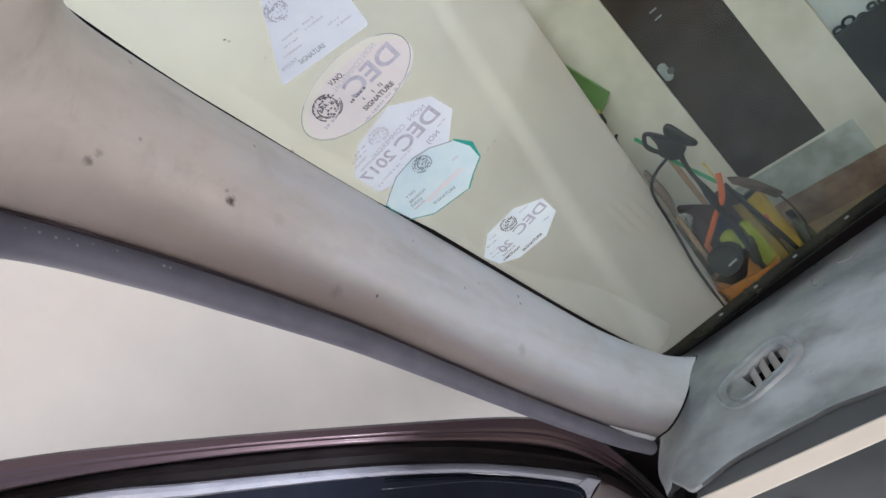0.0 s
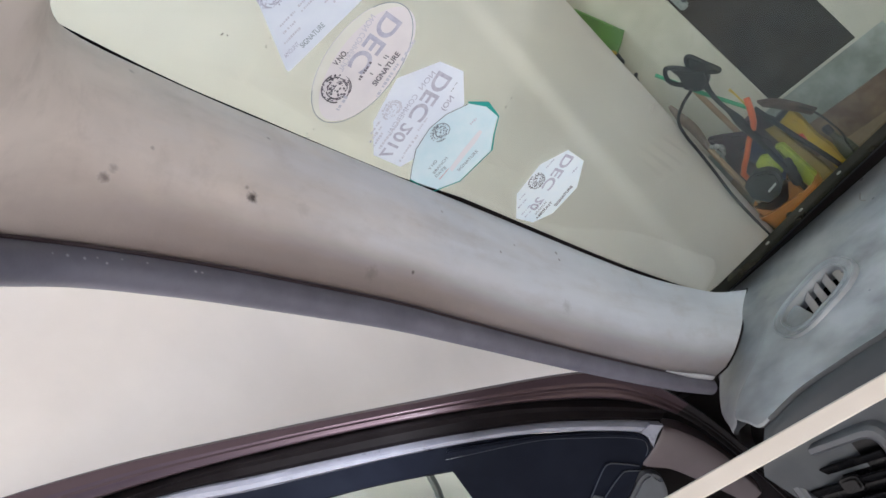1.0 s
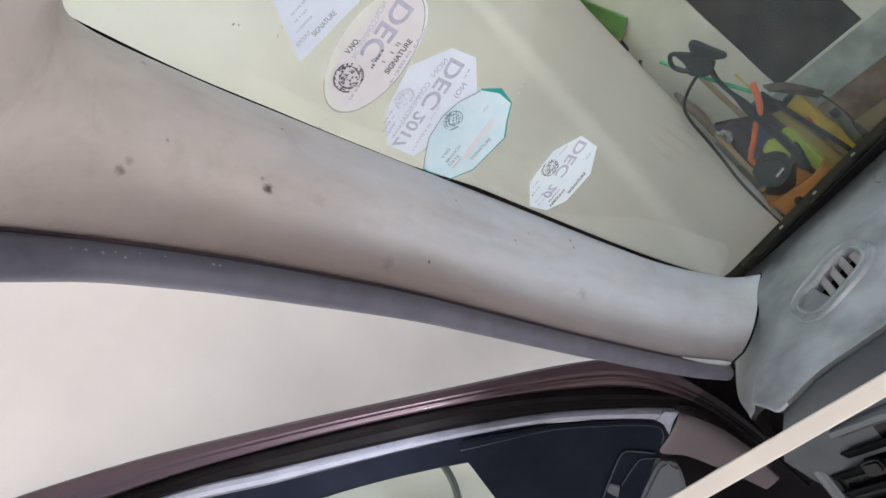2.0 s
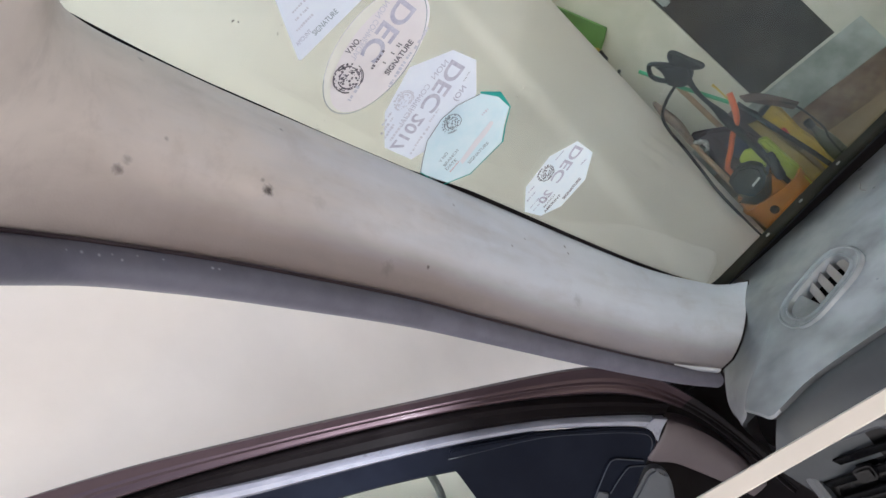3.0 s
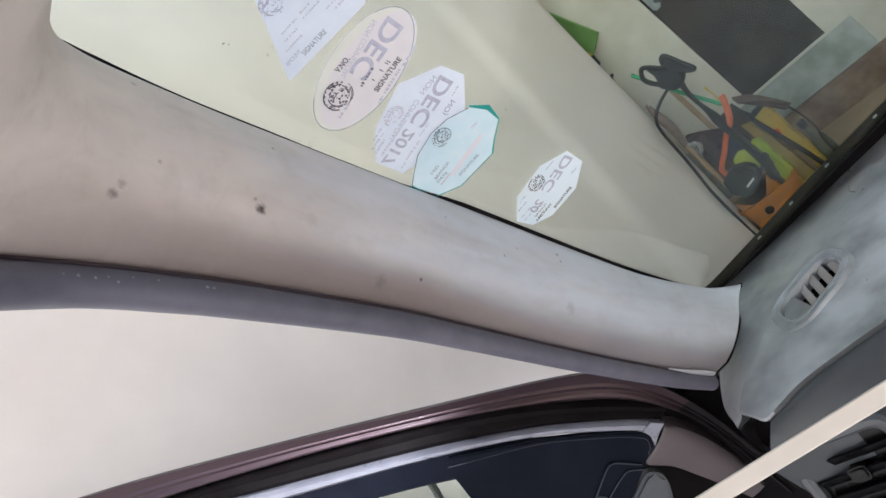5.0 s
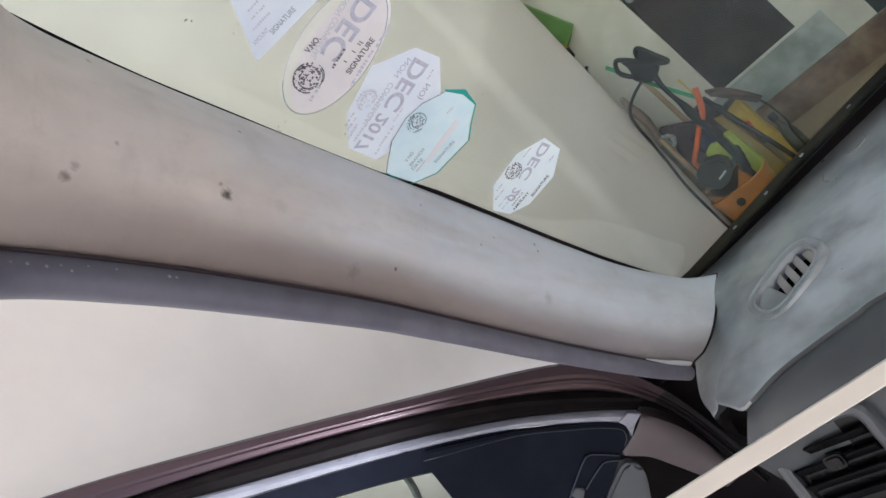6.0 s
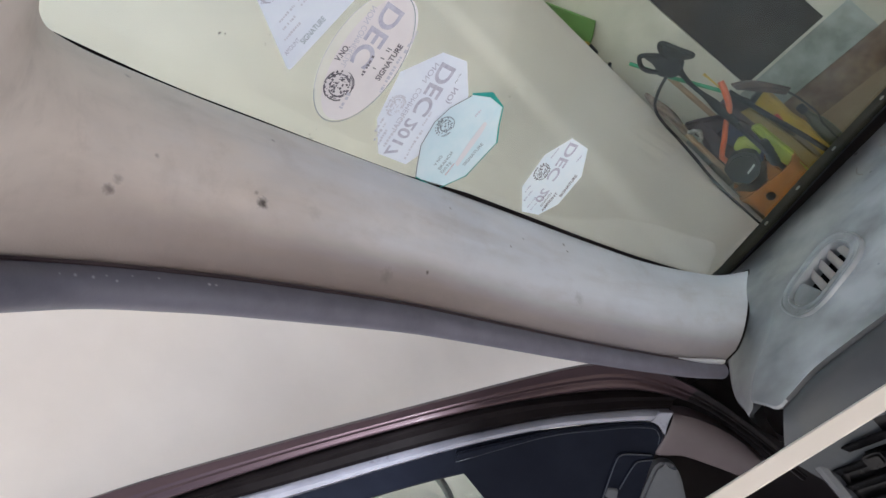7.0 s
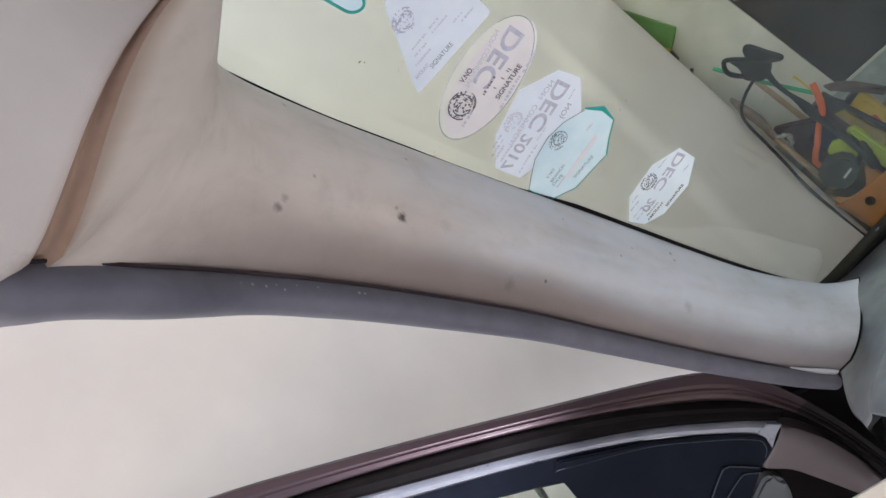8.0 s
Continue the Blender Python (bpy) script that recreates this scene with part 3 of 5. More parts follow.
for i, p in enumerate(seal_path):
    a, b = seal_path[max(0, i - 1)], seal_path[min(90, i + 1)]
    t = (b - a).normalized()
    out = Vector((-1, 0, -0.35))
    out = (out - t * out.dot(t)).normalized()
    inn = t.cross(out)
    if inn.z < 0 and inn.y > 0:
        inn = -inn
    inn = inn if inn.dot(Vector((0.6, -0.6, 0))) > 0 else -inn
    w = 0.0185 - 0.0030 * i / 90
    seal_low.append(p + out * (w - 0.0006) + inn * 0.0016)
    seal_rows.append([p + out * (w * (0.5 - 0.5 * math.cos(q))) + inn * (0.010 * math.sin(q) ** 0.8 if 0 < q < math.pi else 0) for q in [math.pi * k / 10 for k in range(11)]] + [p + out * w - inn * (0.02 if i > 45 else 0.006), p - inn * (0.02 if i > 45 else 0.006)])
part("door_seal", sheet(seal_rows, closed=True), M_SEAL, car, "mauve-grey rubber weatherstrip round the door opening")

part("seal_edge", tube(seal_low, 0.0013, 6), M_LIP, car, "dark edge of the weatherstrip")
lip_path = [p + Vector((0.0008, -0.0005, 0.0022)) for p in seal_path[6:]]
part("trim_lip", tube(lip_path, [0.0002 + 0.0007 * min(1.0, i / 24) for i in range(len(lip_path))], 6), M_LIP, car, "dark red-brown lip along the trim edge")

add_stains_and_light(M_SEAL, [(-0.2388, 0.1102, 1.3827, 0.0006, 0.5), (-0.2419, 0.1151, 1.3802, 0.0007, 0.5), (-0.2447, 0.1204, 1.3766, 0.0006, 0.5), (-0.2463, 0.125, 1.3746, 0.0005, 0.4), (-0.2475, 0.1268, 1.3709, 0.0006, 0.5),
                    (-0.249, 0.1334, 1.3693, 0.0006, 0.4), (-0.2515, 0.1416, 1.3629, 0.0006, 0.5), (-0.2569, 0.158, 1.3489, 0.0007, 0.7), (-0.2576, 0.1603, 1.3468, 0.0006, 0.6)], (0.42, 0.41, 0.45))

# headliner and the stained channel between it and the pillar trim
k0 = list(reversed(trim_rows[0][1:-1]))
head_front = [p + Vector((0.001, -0.0085, 0.003)) * (1.0 - 0.72 * (i / 20) ** 1.5) for i, p in enumerate(k0)] + [ws(u, 0.262, 0.003) for u in (0.03, 0.07, 0.13, 0.25, 0.45, 0.7, 0.95, 1.2, 1.45, 1.58)]
nh = len(head_front)
back_curve = curve([(-0.2, 0, 1.41), (-0.19, 0, 1.45), (-0.14, 0, 1.478), (-0.04, 0, 1.495), (0.45, 0, 1.51), (0.95, 0, 1.495), (1.07, 0, 1.45), (1.09, 0, 1.41)], nh - 1)
head_rows = []
for i in range(31):
    f = (i / 30) ** 2
    row = []
    for j in range(nh):
        a, b = head_front[j], back_curve[j]
        g = min(1.0, f * 2.2)
        g = g * g * (3 - 2 * g)
        row.append(Vector((a.x + (b.x - a.x) * g, a.y + (-1.5 - a.y) * f, a.z + (b.z - a.z) * g)))
    head_rows.append(row)
lip = [p + Vector((-0.002, 0.002, 0.008)) for p in head_rows[0]]
add_grime_and_light(M_HEAD, (0.33, 0.235, 0.18), 0.10, 0.02, 0.65, "X", None, 0.08)
add_stains_and_light(M_HEAD, [(*(k0[0] + Vector((0.002, -0.010, 0.002))), 0.007, 0.45), (*(k0[1] + Vector((0.001, -0.011, 0.003))), 0.005, 0.35)], (0.27, 0.18, 0.13))
part("headliner", sheet([lip] + head_rows), M_HEAD, car, "faded pinkish-beige cloth headliner")
groove_rows = []
for g in range(11):
    t = g / 10
    dip = Vector((-0.004, 0.002, 0.005)) * math.sin(math.pi * t) ** 0.8
    row = [a + (b - a) * t + dip for a, b in zip(k0, head_front[:21])]
    groove_rows.append([row[0] + (row[0] - row[1]) * 3] + row)
part("trim_groove", sheet(groove_rows), M_GROOVE, car, "brown stained joint beside the headliner")


# dashboard
def foot_of_glass(x):
    """How far forward the dashboard reaches at x: to the foot of the windscreen."""
    best = min((ws(u / 50, -0.515) for u in range(-5, 80)), key=lambda p: abs(p.x - x))
    return best.y + 0.004


# rear edge of the dashboard in plan: blunt rounded corner, then the joint with the fascia
LIP = [(-0.353, 0.479), (-0.348, 0.4715), (-0.344, 0.467), (-0.330, 0.4545), (-0.3205, 0.4450), (-0.3145, 0.4440), (-0.308, 0.4500), (-0.2845, 0.470), (-0.2495, 0.484), (-0.2145, 0.495), (-0.170, 0.503), (0.1, 0.511), (0.5, 0.512), (1.0, 0.49)]
LIP_CURVE = curve([(a, b, 0) for a, b in LIP], 220)
# ridge where the top turns down to the end of the dashboard: y, x
RIDGE = [(0.43, -0.349), (0.478, -0.349), (0.511, -0.346), (0.549, -0.333), (0.58, -0.327), (0.62, -0.329), (0.68, -0.340), (0.75, -0.345), (1.10, -0.345)]
# width of the sloping end, by y
END_WIDTH = [(0.43, 0.018), (0.478, 0.026), (0.511, 0.048), (0.549, 0.073), (0.58, 0.085), (0.62, 0.095), (0.70, 0.100), (1.10, 0.09)]


def along(table, q):
    """Value at q in a table of pairs, eased from one to the next."""
    for (a, c), (b, d) in zip(table, table[1:]):
        if q <= b:
            return c + (d - c) * max(0.0, (q - a) / (b - a))
    return table[-1][1]


def lip_at(x):
    """How far back the rear edge of the dashboard reaches at x, on a smooth curve."""
    return along([(p.x, p.y) for p in LIP_CURVE], x)


def flat_at(y):
    """1 beside the pillar foot, where the dashboard's end stays level, 0 at its rear corner."""
    g = max(0.0, min(1.0, (y - 0.56) / 0.10))
    return g * g * (3 - 2 * g)


RIDGE_LINE = [(p.x, p.y) for p in curve([(a, b, 0) for a, b in RIDGE], 120)]
WIDTH_LINE = [(p.x, p.y) for p in curve([(a, b, 0) for a, b in END_WIDTH], 120)]


def dash_top():
    rows = []
    xs = [-0.345 + 0.0044 * i for i in range(40)] + [-0.168 + 1.40 * i / 28 for i in range(29)]
    for x in xs:
        near, far = lip_at(x) + 0.010, foot_of_glass(x)
        pull = max(0.0, 1 - (x + 0.345) / 0.07) ** 2
        corner = max(0.0, min(1.0, (-0.310 - x) / 0.008))
        row = []
        for j in range(61):
            g = j / 60
            row.append(Vector((x, far + (near + 0.006 - far) * g, 0.982 + 0.006 * math.sin(math.pi * g))))
        row += [Vector((x, near + 0.0008 + 0.0012 * corner, 0.9812 - 0.0004 * corner)), Vector((x, near + 0.0005, 0.9785)), Vector((x, near + 0.0015 + 0.0055 * corner, 0.974 - 0.002 * corner)), Vector((x, near + 0.009 + 0.016 * corner, 0.963))]
        rows.append([p + Vector(((along(RIDGE_LINE, p.y) + 0.345) * pull, 0, 0)) for p in row])
    first = rows[0]
    ends = []
    for fx, dz in ((0.04, -0.0008), (0.11, -0.003), (0.24, -0.0062), (0.42, -0.0100), (0.62, -0.0135), (0.80, -0.0165), (0.93, -0.0205), (1.0, -0.027), (1.0, -0.038), (0.80, -0.055)):
        ends.insert(0, [p + Vector((-fx * along(WIDTH_LINE, p.y), 0.014 * fx * (1 - flat_at(p.y)), dz * (1 - flat_at(p.y)))) for p in first])
    return sheet(ends + rows)


dash = part("dashboard", dash_top(), M_DASH, car, "scuffed dusty grey plastic dashboard top")
dash.data.materials.append(M_DASHLOW)
dash.data.materials.append(M_DASHSHADE)
# rear face and low end get dark materials to paint in their shade
for k, poly in enumerate(dash.data.polygons):
    if k % 64 >= 62 or (k % 64 == 61 and poly.center.x > -0.311):
        poly.material_index = 2 if -0.345 < poly.center.x < -0.313 else 1
    elif k < 3 * 64 and poly.center.y < 0.60:
        poly.material_index = 2
fascia_rows = []
for x in [-0.3165, -0.313, -0.308, -0.302] + [-0.295 + 1.515 * i / 44 for i in range(45)]:
    e = 0.024 if x == -0.3165 else 0.0
    q = lip_at(x)
    fascia_rows.append([Vector((x - e * min(1.0, (0.9768 - z) / 0.03), y, z)) for y, z in ((q + 0.0125, 0.9768), (q + 0.0090, 0.9762), (q + 0.002, 0.970), (min(0.480, q - 0.004), 0.958), (min(0.464, q - 0.006), 0.946), (0.45, 0.90), (0.44, 0.86), (0.435, 0.80))])
part("fascia", sheet(fascia_rows), M_DASHLOW, dash, "dark grey lower fascia")
# unseen panel, added pale so that the windscreen reflects something brighter
knee = [[Vector((-0.340 + 1.56 * i / 20, y, z)) for y, z in ((0.437, 0.815), (0.430, 0.80), (0.445, 0.72), (0.50, 0.55), (0.60, 0.35))] for i in range(21)]
part("knee_reflector", sheet(knee), M_KNEE, dash, "unseen pale grey panel added to lighten the windscreen's reflection")


def fp(x, z, n=0.0):
    """On the fascia: x across, z up, n towards the seats."""
    return Vector((x, 0.45 + 0.3 * (z - 0.9), z)) + Vector((0, -0.958, 0.287)) * n


def frame_ring(outer, inner, place, prof):
    return sheet([[place(o[0] + (i[0] - o[0]) * f, o[1] + (i[1] - o[1]) * f, n) for f, n in prof] for o, i in zip(outer + outer[:1], inner + inner[:1])])


vo = rounded([(-0.336, 0.945), (-0.336, 0.855), (-0.240, 0.855), (-0.240, 0.945)], 0.014)
vi = rounded([(-0.326, 0.936), (-0.326, 0.864), (-0.250, 0.864), (-0.250, 0.936)], 0.010)
part("side_vent_frame", frame_ring(vo, vi, fp, [(0, -0.002), (0, 0.009), (0.25, 0.012), (0.7, 0.012), (1, 0.009), (1, 0.0)]), M_DOORGREY, dash, "grey rounded frame of the side air vent")
part("side_vent_well", slab(vi, lambda a, b, n: fp(a, b, n + 0.0012), 0.001), M_GLOSSBLACK, dash, "black air vent duct")
for i in range(4):
    z0 = 0.878 + 0.0145 * i
    part("side_vent_slat", slab([(-0.324, z0 - 0.004), (-0.252, z0 - 0.004), (-0.252, z0 + 0.004), (-0.324, z0 + 0.004)], lambda a, b, n: fp(a, b, n + 0.0055 + (b - z0) * 0.6), 0.003, 0.0008), M_GLOSSBLACK, dash)
part("side_vent_knob", slab(rounded([(-0.296, 0.902), (-0.280, 0.902), (-0.280, 0.914), (-0.296, 0.914)], 0.004), lambda a, b, n: fp(a, b, n + 0.008), 0.006, 0.002), M_GLOSSBLACK, dash)

# arcs in a pale colour draw the bright edges of a small rounded cover
COVER_EDGE_A = [(-0.2365, 0.770, 0.9875), (-0.236, 0.755, 0.9877), (-0.230, 0.745, 0.9878)]
COVER_EDGE_B = [(-0.209, 0.785, 0.987), (-0.197, 0.780, 0.987), (-0.186, 0.790, 0.987), (-0.189, 0.805, 0.9865)]
VENT = Vector((-0.2765, 0.6020, 0.9890))
VA, VB, VN = Vector((0.72, 0.69, 0.05)), Vector((0.56, -0.83, -0.02)), Vector((0, -0.05, 0.999))


def vp(a, b, n):
    return VENT + VA * a + VB * b + VN * n


def loop(la, lb, n):
    ring = rounded([(-la, -lb), (la, -lb), (la, lb), (-la, lb)], lb * 0.95, 8)
    return [vp(a, b, n) for a, b in ring + ring[:1]]


bm = bmesh.new()
bm.from_mesh(dash.data)
hole = []
for f in bm.faces:
    c = f.calc_center_median()
    d = c - VENT
    det = VA.x * VB.y - VA.y * VB.x
    a, b = (d.x * VB.y - d.y * VB.x) / det, (VA.x * d.y - VA.y * d.x) / det
    if max(abs(a) - 0.012, 0) ** 2 + b * b < 0.0315 ** 2 and c.z > 0.97:
        hole.append(f)
bmesh.ops.delete(bm, geom=hole, context="FACES")
bm.to_mesh(dash.data)
bm.free()
rings = [loop(0.050, 0.039, -0.012), loop(0.0495, 0.0385, -0.0008), loop(0.0480, 0.0370, 0.0011), loop(0.0465, 0.0355, 0.0013), loop(0.0450, 0.0340, 0.0), loop(0.0400, 0.0285, -0.0004), loop(0.0385, 0.0265, 0.0010), loop(0.0370, 0.0245, 0.0008), loop(0.0360, 0.0230, -0.0010), loop(0.0355, 0.0225, -0.014)]
part("vent_bezel", sheet(list(map(list, zip(*rings)))), M_DASH, dash, "grey rounded demister vent surround")
part("vent_well", slab(rounded([(-0.040, -0.027), (0.040, -0.027), (0.040, 0.027), (-0.040, 0.027)], 0.025, 6), lambda a, b, n: vp(a, b, n - 0.016), 0.002), M_GLOSSBLACK, dash, "dark vent duct")
blank = [(-0.0135 + 0.0232 * math.cos(q), 0.0232 * math.sin(q)) for q in [math.pi * (0.5 + k / 16) for k in range(17)]]
part("vent_blank", slab(blank, lambda a, b, n: vp(a, b, n - 0.0045 - 0.10 * max(0.0, a + 0.030)), 0.003, 0.001), M_DASH, dash, "closed grey end of the vent")
for i in range(4):
    a0 = -0.0060 + 0.0125 * i
    part("vent_slat", slab([(a0 - 0.0043, -0.023), (a0 + 0.0043, -0.023), (a0 + 0.0043, 0.023), (a0 - 0.0043, 0.023)], lambda a, b, n: vp(a - 0.22 * b, b, n - 0.0075 + (a - a0) * 0.5), 0.0022, 0.0005), M_SLAT, dash)
for pts in (COVER_EDGE_A, COVER_EDGE_B):
    part("cover_highlight", tube(curve(pts, 14), 0.0007, 6), M_SLAT, dash, "pale line for the bright raised edge of a cover")

# cream arm of a holder that stands on the dashboard
arm0, armd = Vector((-0.109, 0.228, 1.125)), Vector((0.927, 0.367, -0.080)).normalized()
arm_face = Vector((0.36, -0.78, 0.52))
arm_face = (arm_face - armd * arm_face.dot(armd)).normalized()
arm_side = armd.cross(arm_face)
arm = sheet([[arm0 + armd * d - Vector((0, 0, 0.0040)) + arm_side * (0.0038 * a * k) + arm_face * (0.0020 * b * k) for a, b in ((-1, 0.6), (-0.85, 1), (0.85, 1), (1, 0.6), (1, -0.6), (0.85, -1), (-0.85, -1), (-1, -0.6))] for d, k in ((-0.26, 0.7), (-0.257, 1), (-0.1, 1), (0.1, 1), (0.3, 1), (0.5, 1), (0.772, 1), (0.775, 0.7))], closed=True)
part("holder_arm", arm, M_CREAM, dash, "straight flat cream plastic bar reaching over the dashboard")
foot_at = arm0 + armd * 0.765
part("holder_foot", tube([Vector((foot_at.x, foot_at.y, z)) for z in (0.96, 0.965, 0.99, 1.03, foot_at.z)], [0.03, 0.03, 0.012, 0.007, 0.006], 14, up=(0, 1, 0)), M_CREAM, dash)

# open front door: a along the door to its rear, z up, n towards the cabin
DA, DN, DP = Vector((-0.809, -0.588, 0)), Vector((0.588, -0.809, 0)), Vector((-0.540, 0.545, 0))


def dp(a, z, n=0.0):
    return DP + DA * a + DN * n + Vector((0, 0, z))


def dcurve(pts, n=48):
    return curve([(a, z, 0) for a, z in pts], n)


def settle(line, rounds=12):
    """Irons small waves out of a line."""
    for k in range(rounds):
        line = [line[0]] + [(a + b * 2 + c) / 4 for a, b, c in zip(line, line[1:], line[2:])] + [line[-1]]
    return line


def band(A, B, prof):
    return sheet([[dp(p.x + (q.x - p.x) * f, p.y + (q.y - p.y) * f, n) for f, n in prof] for p, q in zip(A, B)])


door = part("door", band(dcurve([(-0.098, 0.30), (0.85, 0.30)], 20), dcurve([(-0.098, 0.70), (0.1, 0.76), (0.85, 0.90)], 20), [(0, -0.05), (0, -0.012), (0.5, -0.004), (0.94, -0.012), (1, -0.03), (1, -0.06)]), M_PAINT, car, "brown painted front door swung wide open")
TOP = dcurve([(0.80, 1.555), (0.501, 1.404), (0.358, 1.314), (0.24, 1.24), (0.072, 1.128), (-0.038, 1.055), (-0.070, 1.007), (-0.089, 0.946), (-0.096, 0.88), (-0.098, 0.79)])
TOP = settle(TOP)
LOW = dcurve([(0.82, 1.500), (0.515, 1.362), (0.3745, 1.288), (0.254, 1.2185), (0.09, 1.113), (-0.005, 1.030), (-0.040, 0.993), (-0.068, 0.948), (-0.080, 0.89), (-0.084, 0.79)])
LOW = settle(LOW)
FRAME = [(0.04, -0.006), (0.0, 0.0050), (0.004, 0.0066), (0.03, 0.0066), (0.15, 0.0060), (0.30, 0.0048), (0.33, 0.0046), (0.36, 0.0050), (0.42, 0.0057), (0.44, 0.0057), (0.47, 0.0050), (0.51, 0.0042), (0.54, 0.0042), (0.57, 0.0047), (0.66, 0.0058), (0.73, 0.0065), (0.76, 0.0064), (0.79, 0.0055), (0.85, 0.0020), (0.92, -0.006), (1.0, -0.03)]
CUT_END = next(i for i, p in enumerate(TOP) if p.y < 0.957)
part("window_frame", band(TOP[:CUT_END + 1], LOW[:CUT_END + 1], FRAME), M_PAINT, door, "glossy brown pressed steel window frame")
# end of the painted frame, blackened because it lies in shade
part("frame_foot_shade", band(TOP[CUT_END:], LOW[CUT_END:], FRAME), M_RUBBER, door, "foot of the window frame, coloured black for the shade there")
SIL = dcurve([(0.70, 1.432), (0.46, 1.312), (0.343, 1.240), (0.168, 1.130), (0.059, 1.053), (-0.013, 0.989), (-0.048, 0.953)])
LOW2 = dcurve([(0.75, 1.47), (0.43, 1.318), (0.261, 1.223), (0.09, 1.113), (-0.005, 1.030), (-0.072, 0.956)])
part("frame_rubber", band(LOW2, SIL, [(0, -0.032), (0.05, -0.014), (0.3, -0.006), (0.55, -0.010), (0.8, -0.004), (1.0, -0.008)]), M_RUBBER, door, "black rubber inside the window frame")
SIL2 = dcurve([(0.71, 1.417), (0.47, 1.300), (0.352, 1.228), (0.175, 1.122), (0.065, 1.046), (-0.006, 0.980), (-0.030, 0.950)])
part("bright_strip", band(SIL, SIL2, [(0, -0.012), (0.0, -0.001), (0.3, 0.004), (0.7, 0.004), (1, -0.001), (1, -0.012)]), M_SILVER, door, "silver edging strip of the window")
part("strip_end", slab([(-0.0395, 0.9625), (-0.0495, 0.9512), (-0.0385, 0.9482), (-0.0300, 0.9440), (-0.0232, 0.9400), (-0.0275, 0.9526), (-0.0252, 0.9634)], lambda a, z, n: dp(a, z, n - 0.002), 0.0075, 0.0006), M_SILVER, door, "flared silver end of the edging strip")
CH = dcurve([(0.73, 1.375), (0.50, 1.262), (0.39, 1.205), (0.284, 1.150), (0.209, 1.105), (0.150, 1.065), (0.10, 1.03)])
SIL3 = dcurve([(0.71, 1.417), (0.47, 1.300), (0.352, 1.228), (0.26, 1.175), (0.175, 1.122), (0.12, 1.085), (0.065, 1.046)])
part("window_channel", band(SIL3, CH, [(0, -0.012), (0, -0.002), (0.9, -0.002), (1, -0.006), (1, -0.02)]), M_NAVY, door, "black window channel")
sail = [(0.149, 1.103), (0.066, 1.045), (0.0176, 1.003), (-0.0058, 0.982), (-0.0225, 0.9635), (-0.0268, 0.9526), (-0.0222, 0.9410), (-0.0135, 0.9354), (0.0, 0.9338), (0.0463, 0.9134), (0.06, 0.90), (0.19, 0.90), (0.178, 1.00), (0.163, 1.079), (0.165, 1.092)]
part("sail_panel", slab(rounded(sail, 0.005), lambda a, z, n: dp(a, z, n - 0.004), 0.010, 0.002), M_NAVY, door, "black plastic corner panel behind the door mirror")
EDGE_TOP = dcurve([(0.158, 1.096), (0.142, 1.086), (0.066, 1.0385), (0.0176, 0.9965), (-0.004, 0.976), (-0.018, 0.960), (-0.0215, 0.952), (-0.018, 0.944), (-0.010, 0.939)], 40)
part("panel_highlight", tube([dp(p.x, p.y, 0.0060) for p in EDGE_TOP], 0.0005, 6), M_EDGE, door, "paler highlight line along the corner panel's edge")
IN_A = dcurve([(0.140, 0.895), (0.105, 0.930), (0.0814, 0.9436), (0.0572, 0.9552), (0.0340, 0.9650), (0.0262, 0.9650), (0.0200, 0.9600), (0.0022, 0.9385)], 40)
IN_B = dcurve([(0.105, 0.885), (0.083, 0.918), (0.0660, 0.9330), (0.0450, 0.9400), (0.0238, 0.9440), (0.0175, 0.9425), (0.0120, 0.9380), (0.0055, 0.9318)], 40)
part("panel_inset", band(IN_A, IN_B, [(0, 0.004), (0.02, 0.0085), (0.10, 0.0100), (0.22, 0.0095), (0.55, 0.0080), (0.90, 0.0070), (0.97, 0.0090), (1.0, 0.0088), (1.02, 0.003)]), M_NAVY, door, "raised rounded frame in the corner panel")
# two thin tubes draw the highlights along the raised frame
part("inset_highlight", tube([dp(p.x + (q.x - p.x) * 0.10, p.y + (q.y - p.y) * 0.10, 0.0100) for p, q in zip(IN_A, IN_B)], 0.0007, 6), M_EDGE, door, "paler highlight line on the raised frame's edge")
part("inset_inner_highlight", tube([dp(q.x, q.y, 0.0090) for q in IN_B[14:]], 0.0007, 6), M_EDGE, door, "paler highlight line on the raised frame's inner edge")
part("panel_tab", slab(rounded([(0.074, 0.9445), (0.064, 0.9485), (0.058, 0.9385), (0.070, 0.930)], 0.002), lambda a, z, n: dp(a, z, n + 0.006), 0.005, 0.001), M_DOORGREY, door, "small grey tab on the corner panel")
grey = [(0.0463, 0.9134), (0.0055, 0.9275), (-0.0060, 0.9130), (-0.0015, 0.8966), (0.0216, 0.8650), (0.03, 0.80), (0.03, 0.35), (0.84, 0.35), (0.84, 0.93), (0.20, 0.93), (0.07, 0.90)]
part("door_card", slab(rounded(grey, 0.012), lambda a, z, n: dp(a, z, n - 0.006), 0.016, 0.004), M_DOORGREY, door, "grey plastic inner door card")
pane = [(0.16, 0.90), (0.16, 1.09), (0.209, 1.11), (0.284, 1.155), (0.39, 1.21), (0.50, 1.267), (0.73, 1.38), (0.82, 1.38), (0.82, 0.90)]
sp = part("side_window", slab(pane, lambda a, z, n: dp(a, z, n - 0.016), 0.004), M_SIDEGLASS, door, "clear side window glass", smooth=False)
sp.visible_shadow = False
mir = curve([dp(0.190, 1.135, -0.05), dp(0.200, 1.112, -0.05), dp(0.206, 1.09, -0.05), dp(0.216, 1.06, -0.05), dp(0.24, 1.02, -0.05), dp(0.27, 0.95, -0.05)], 24)
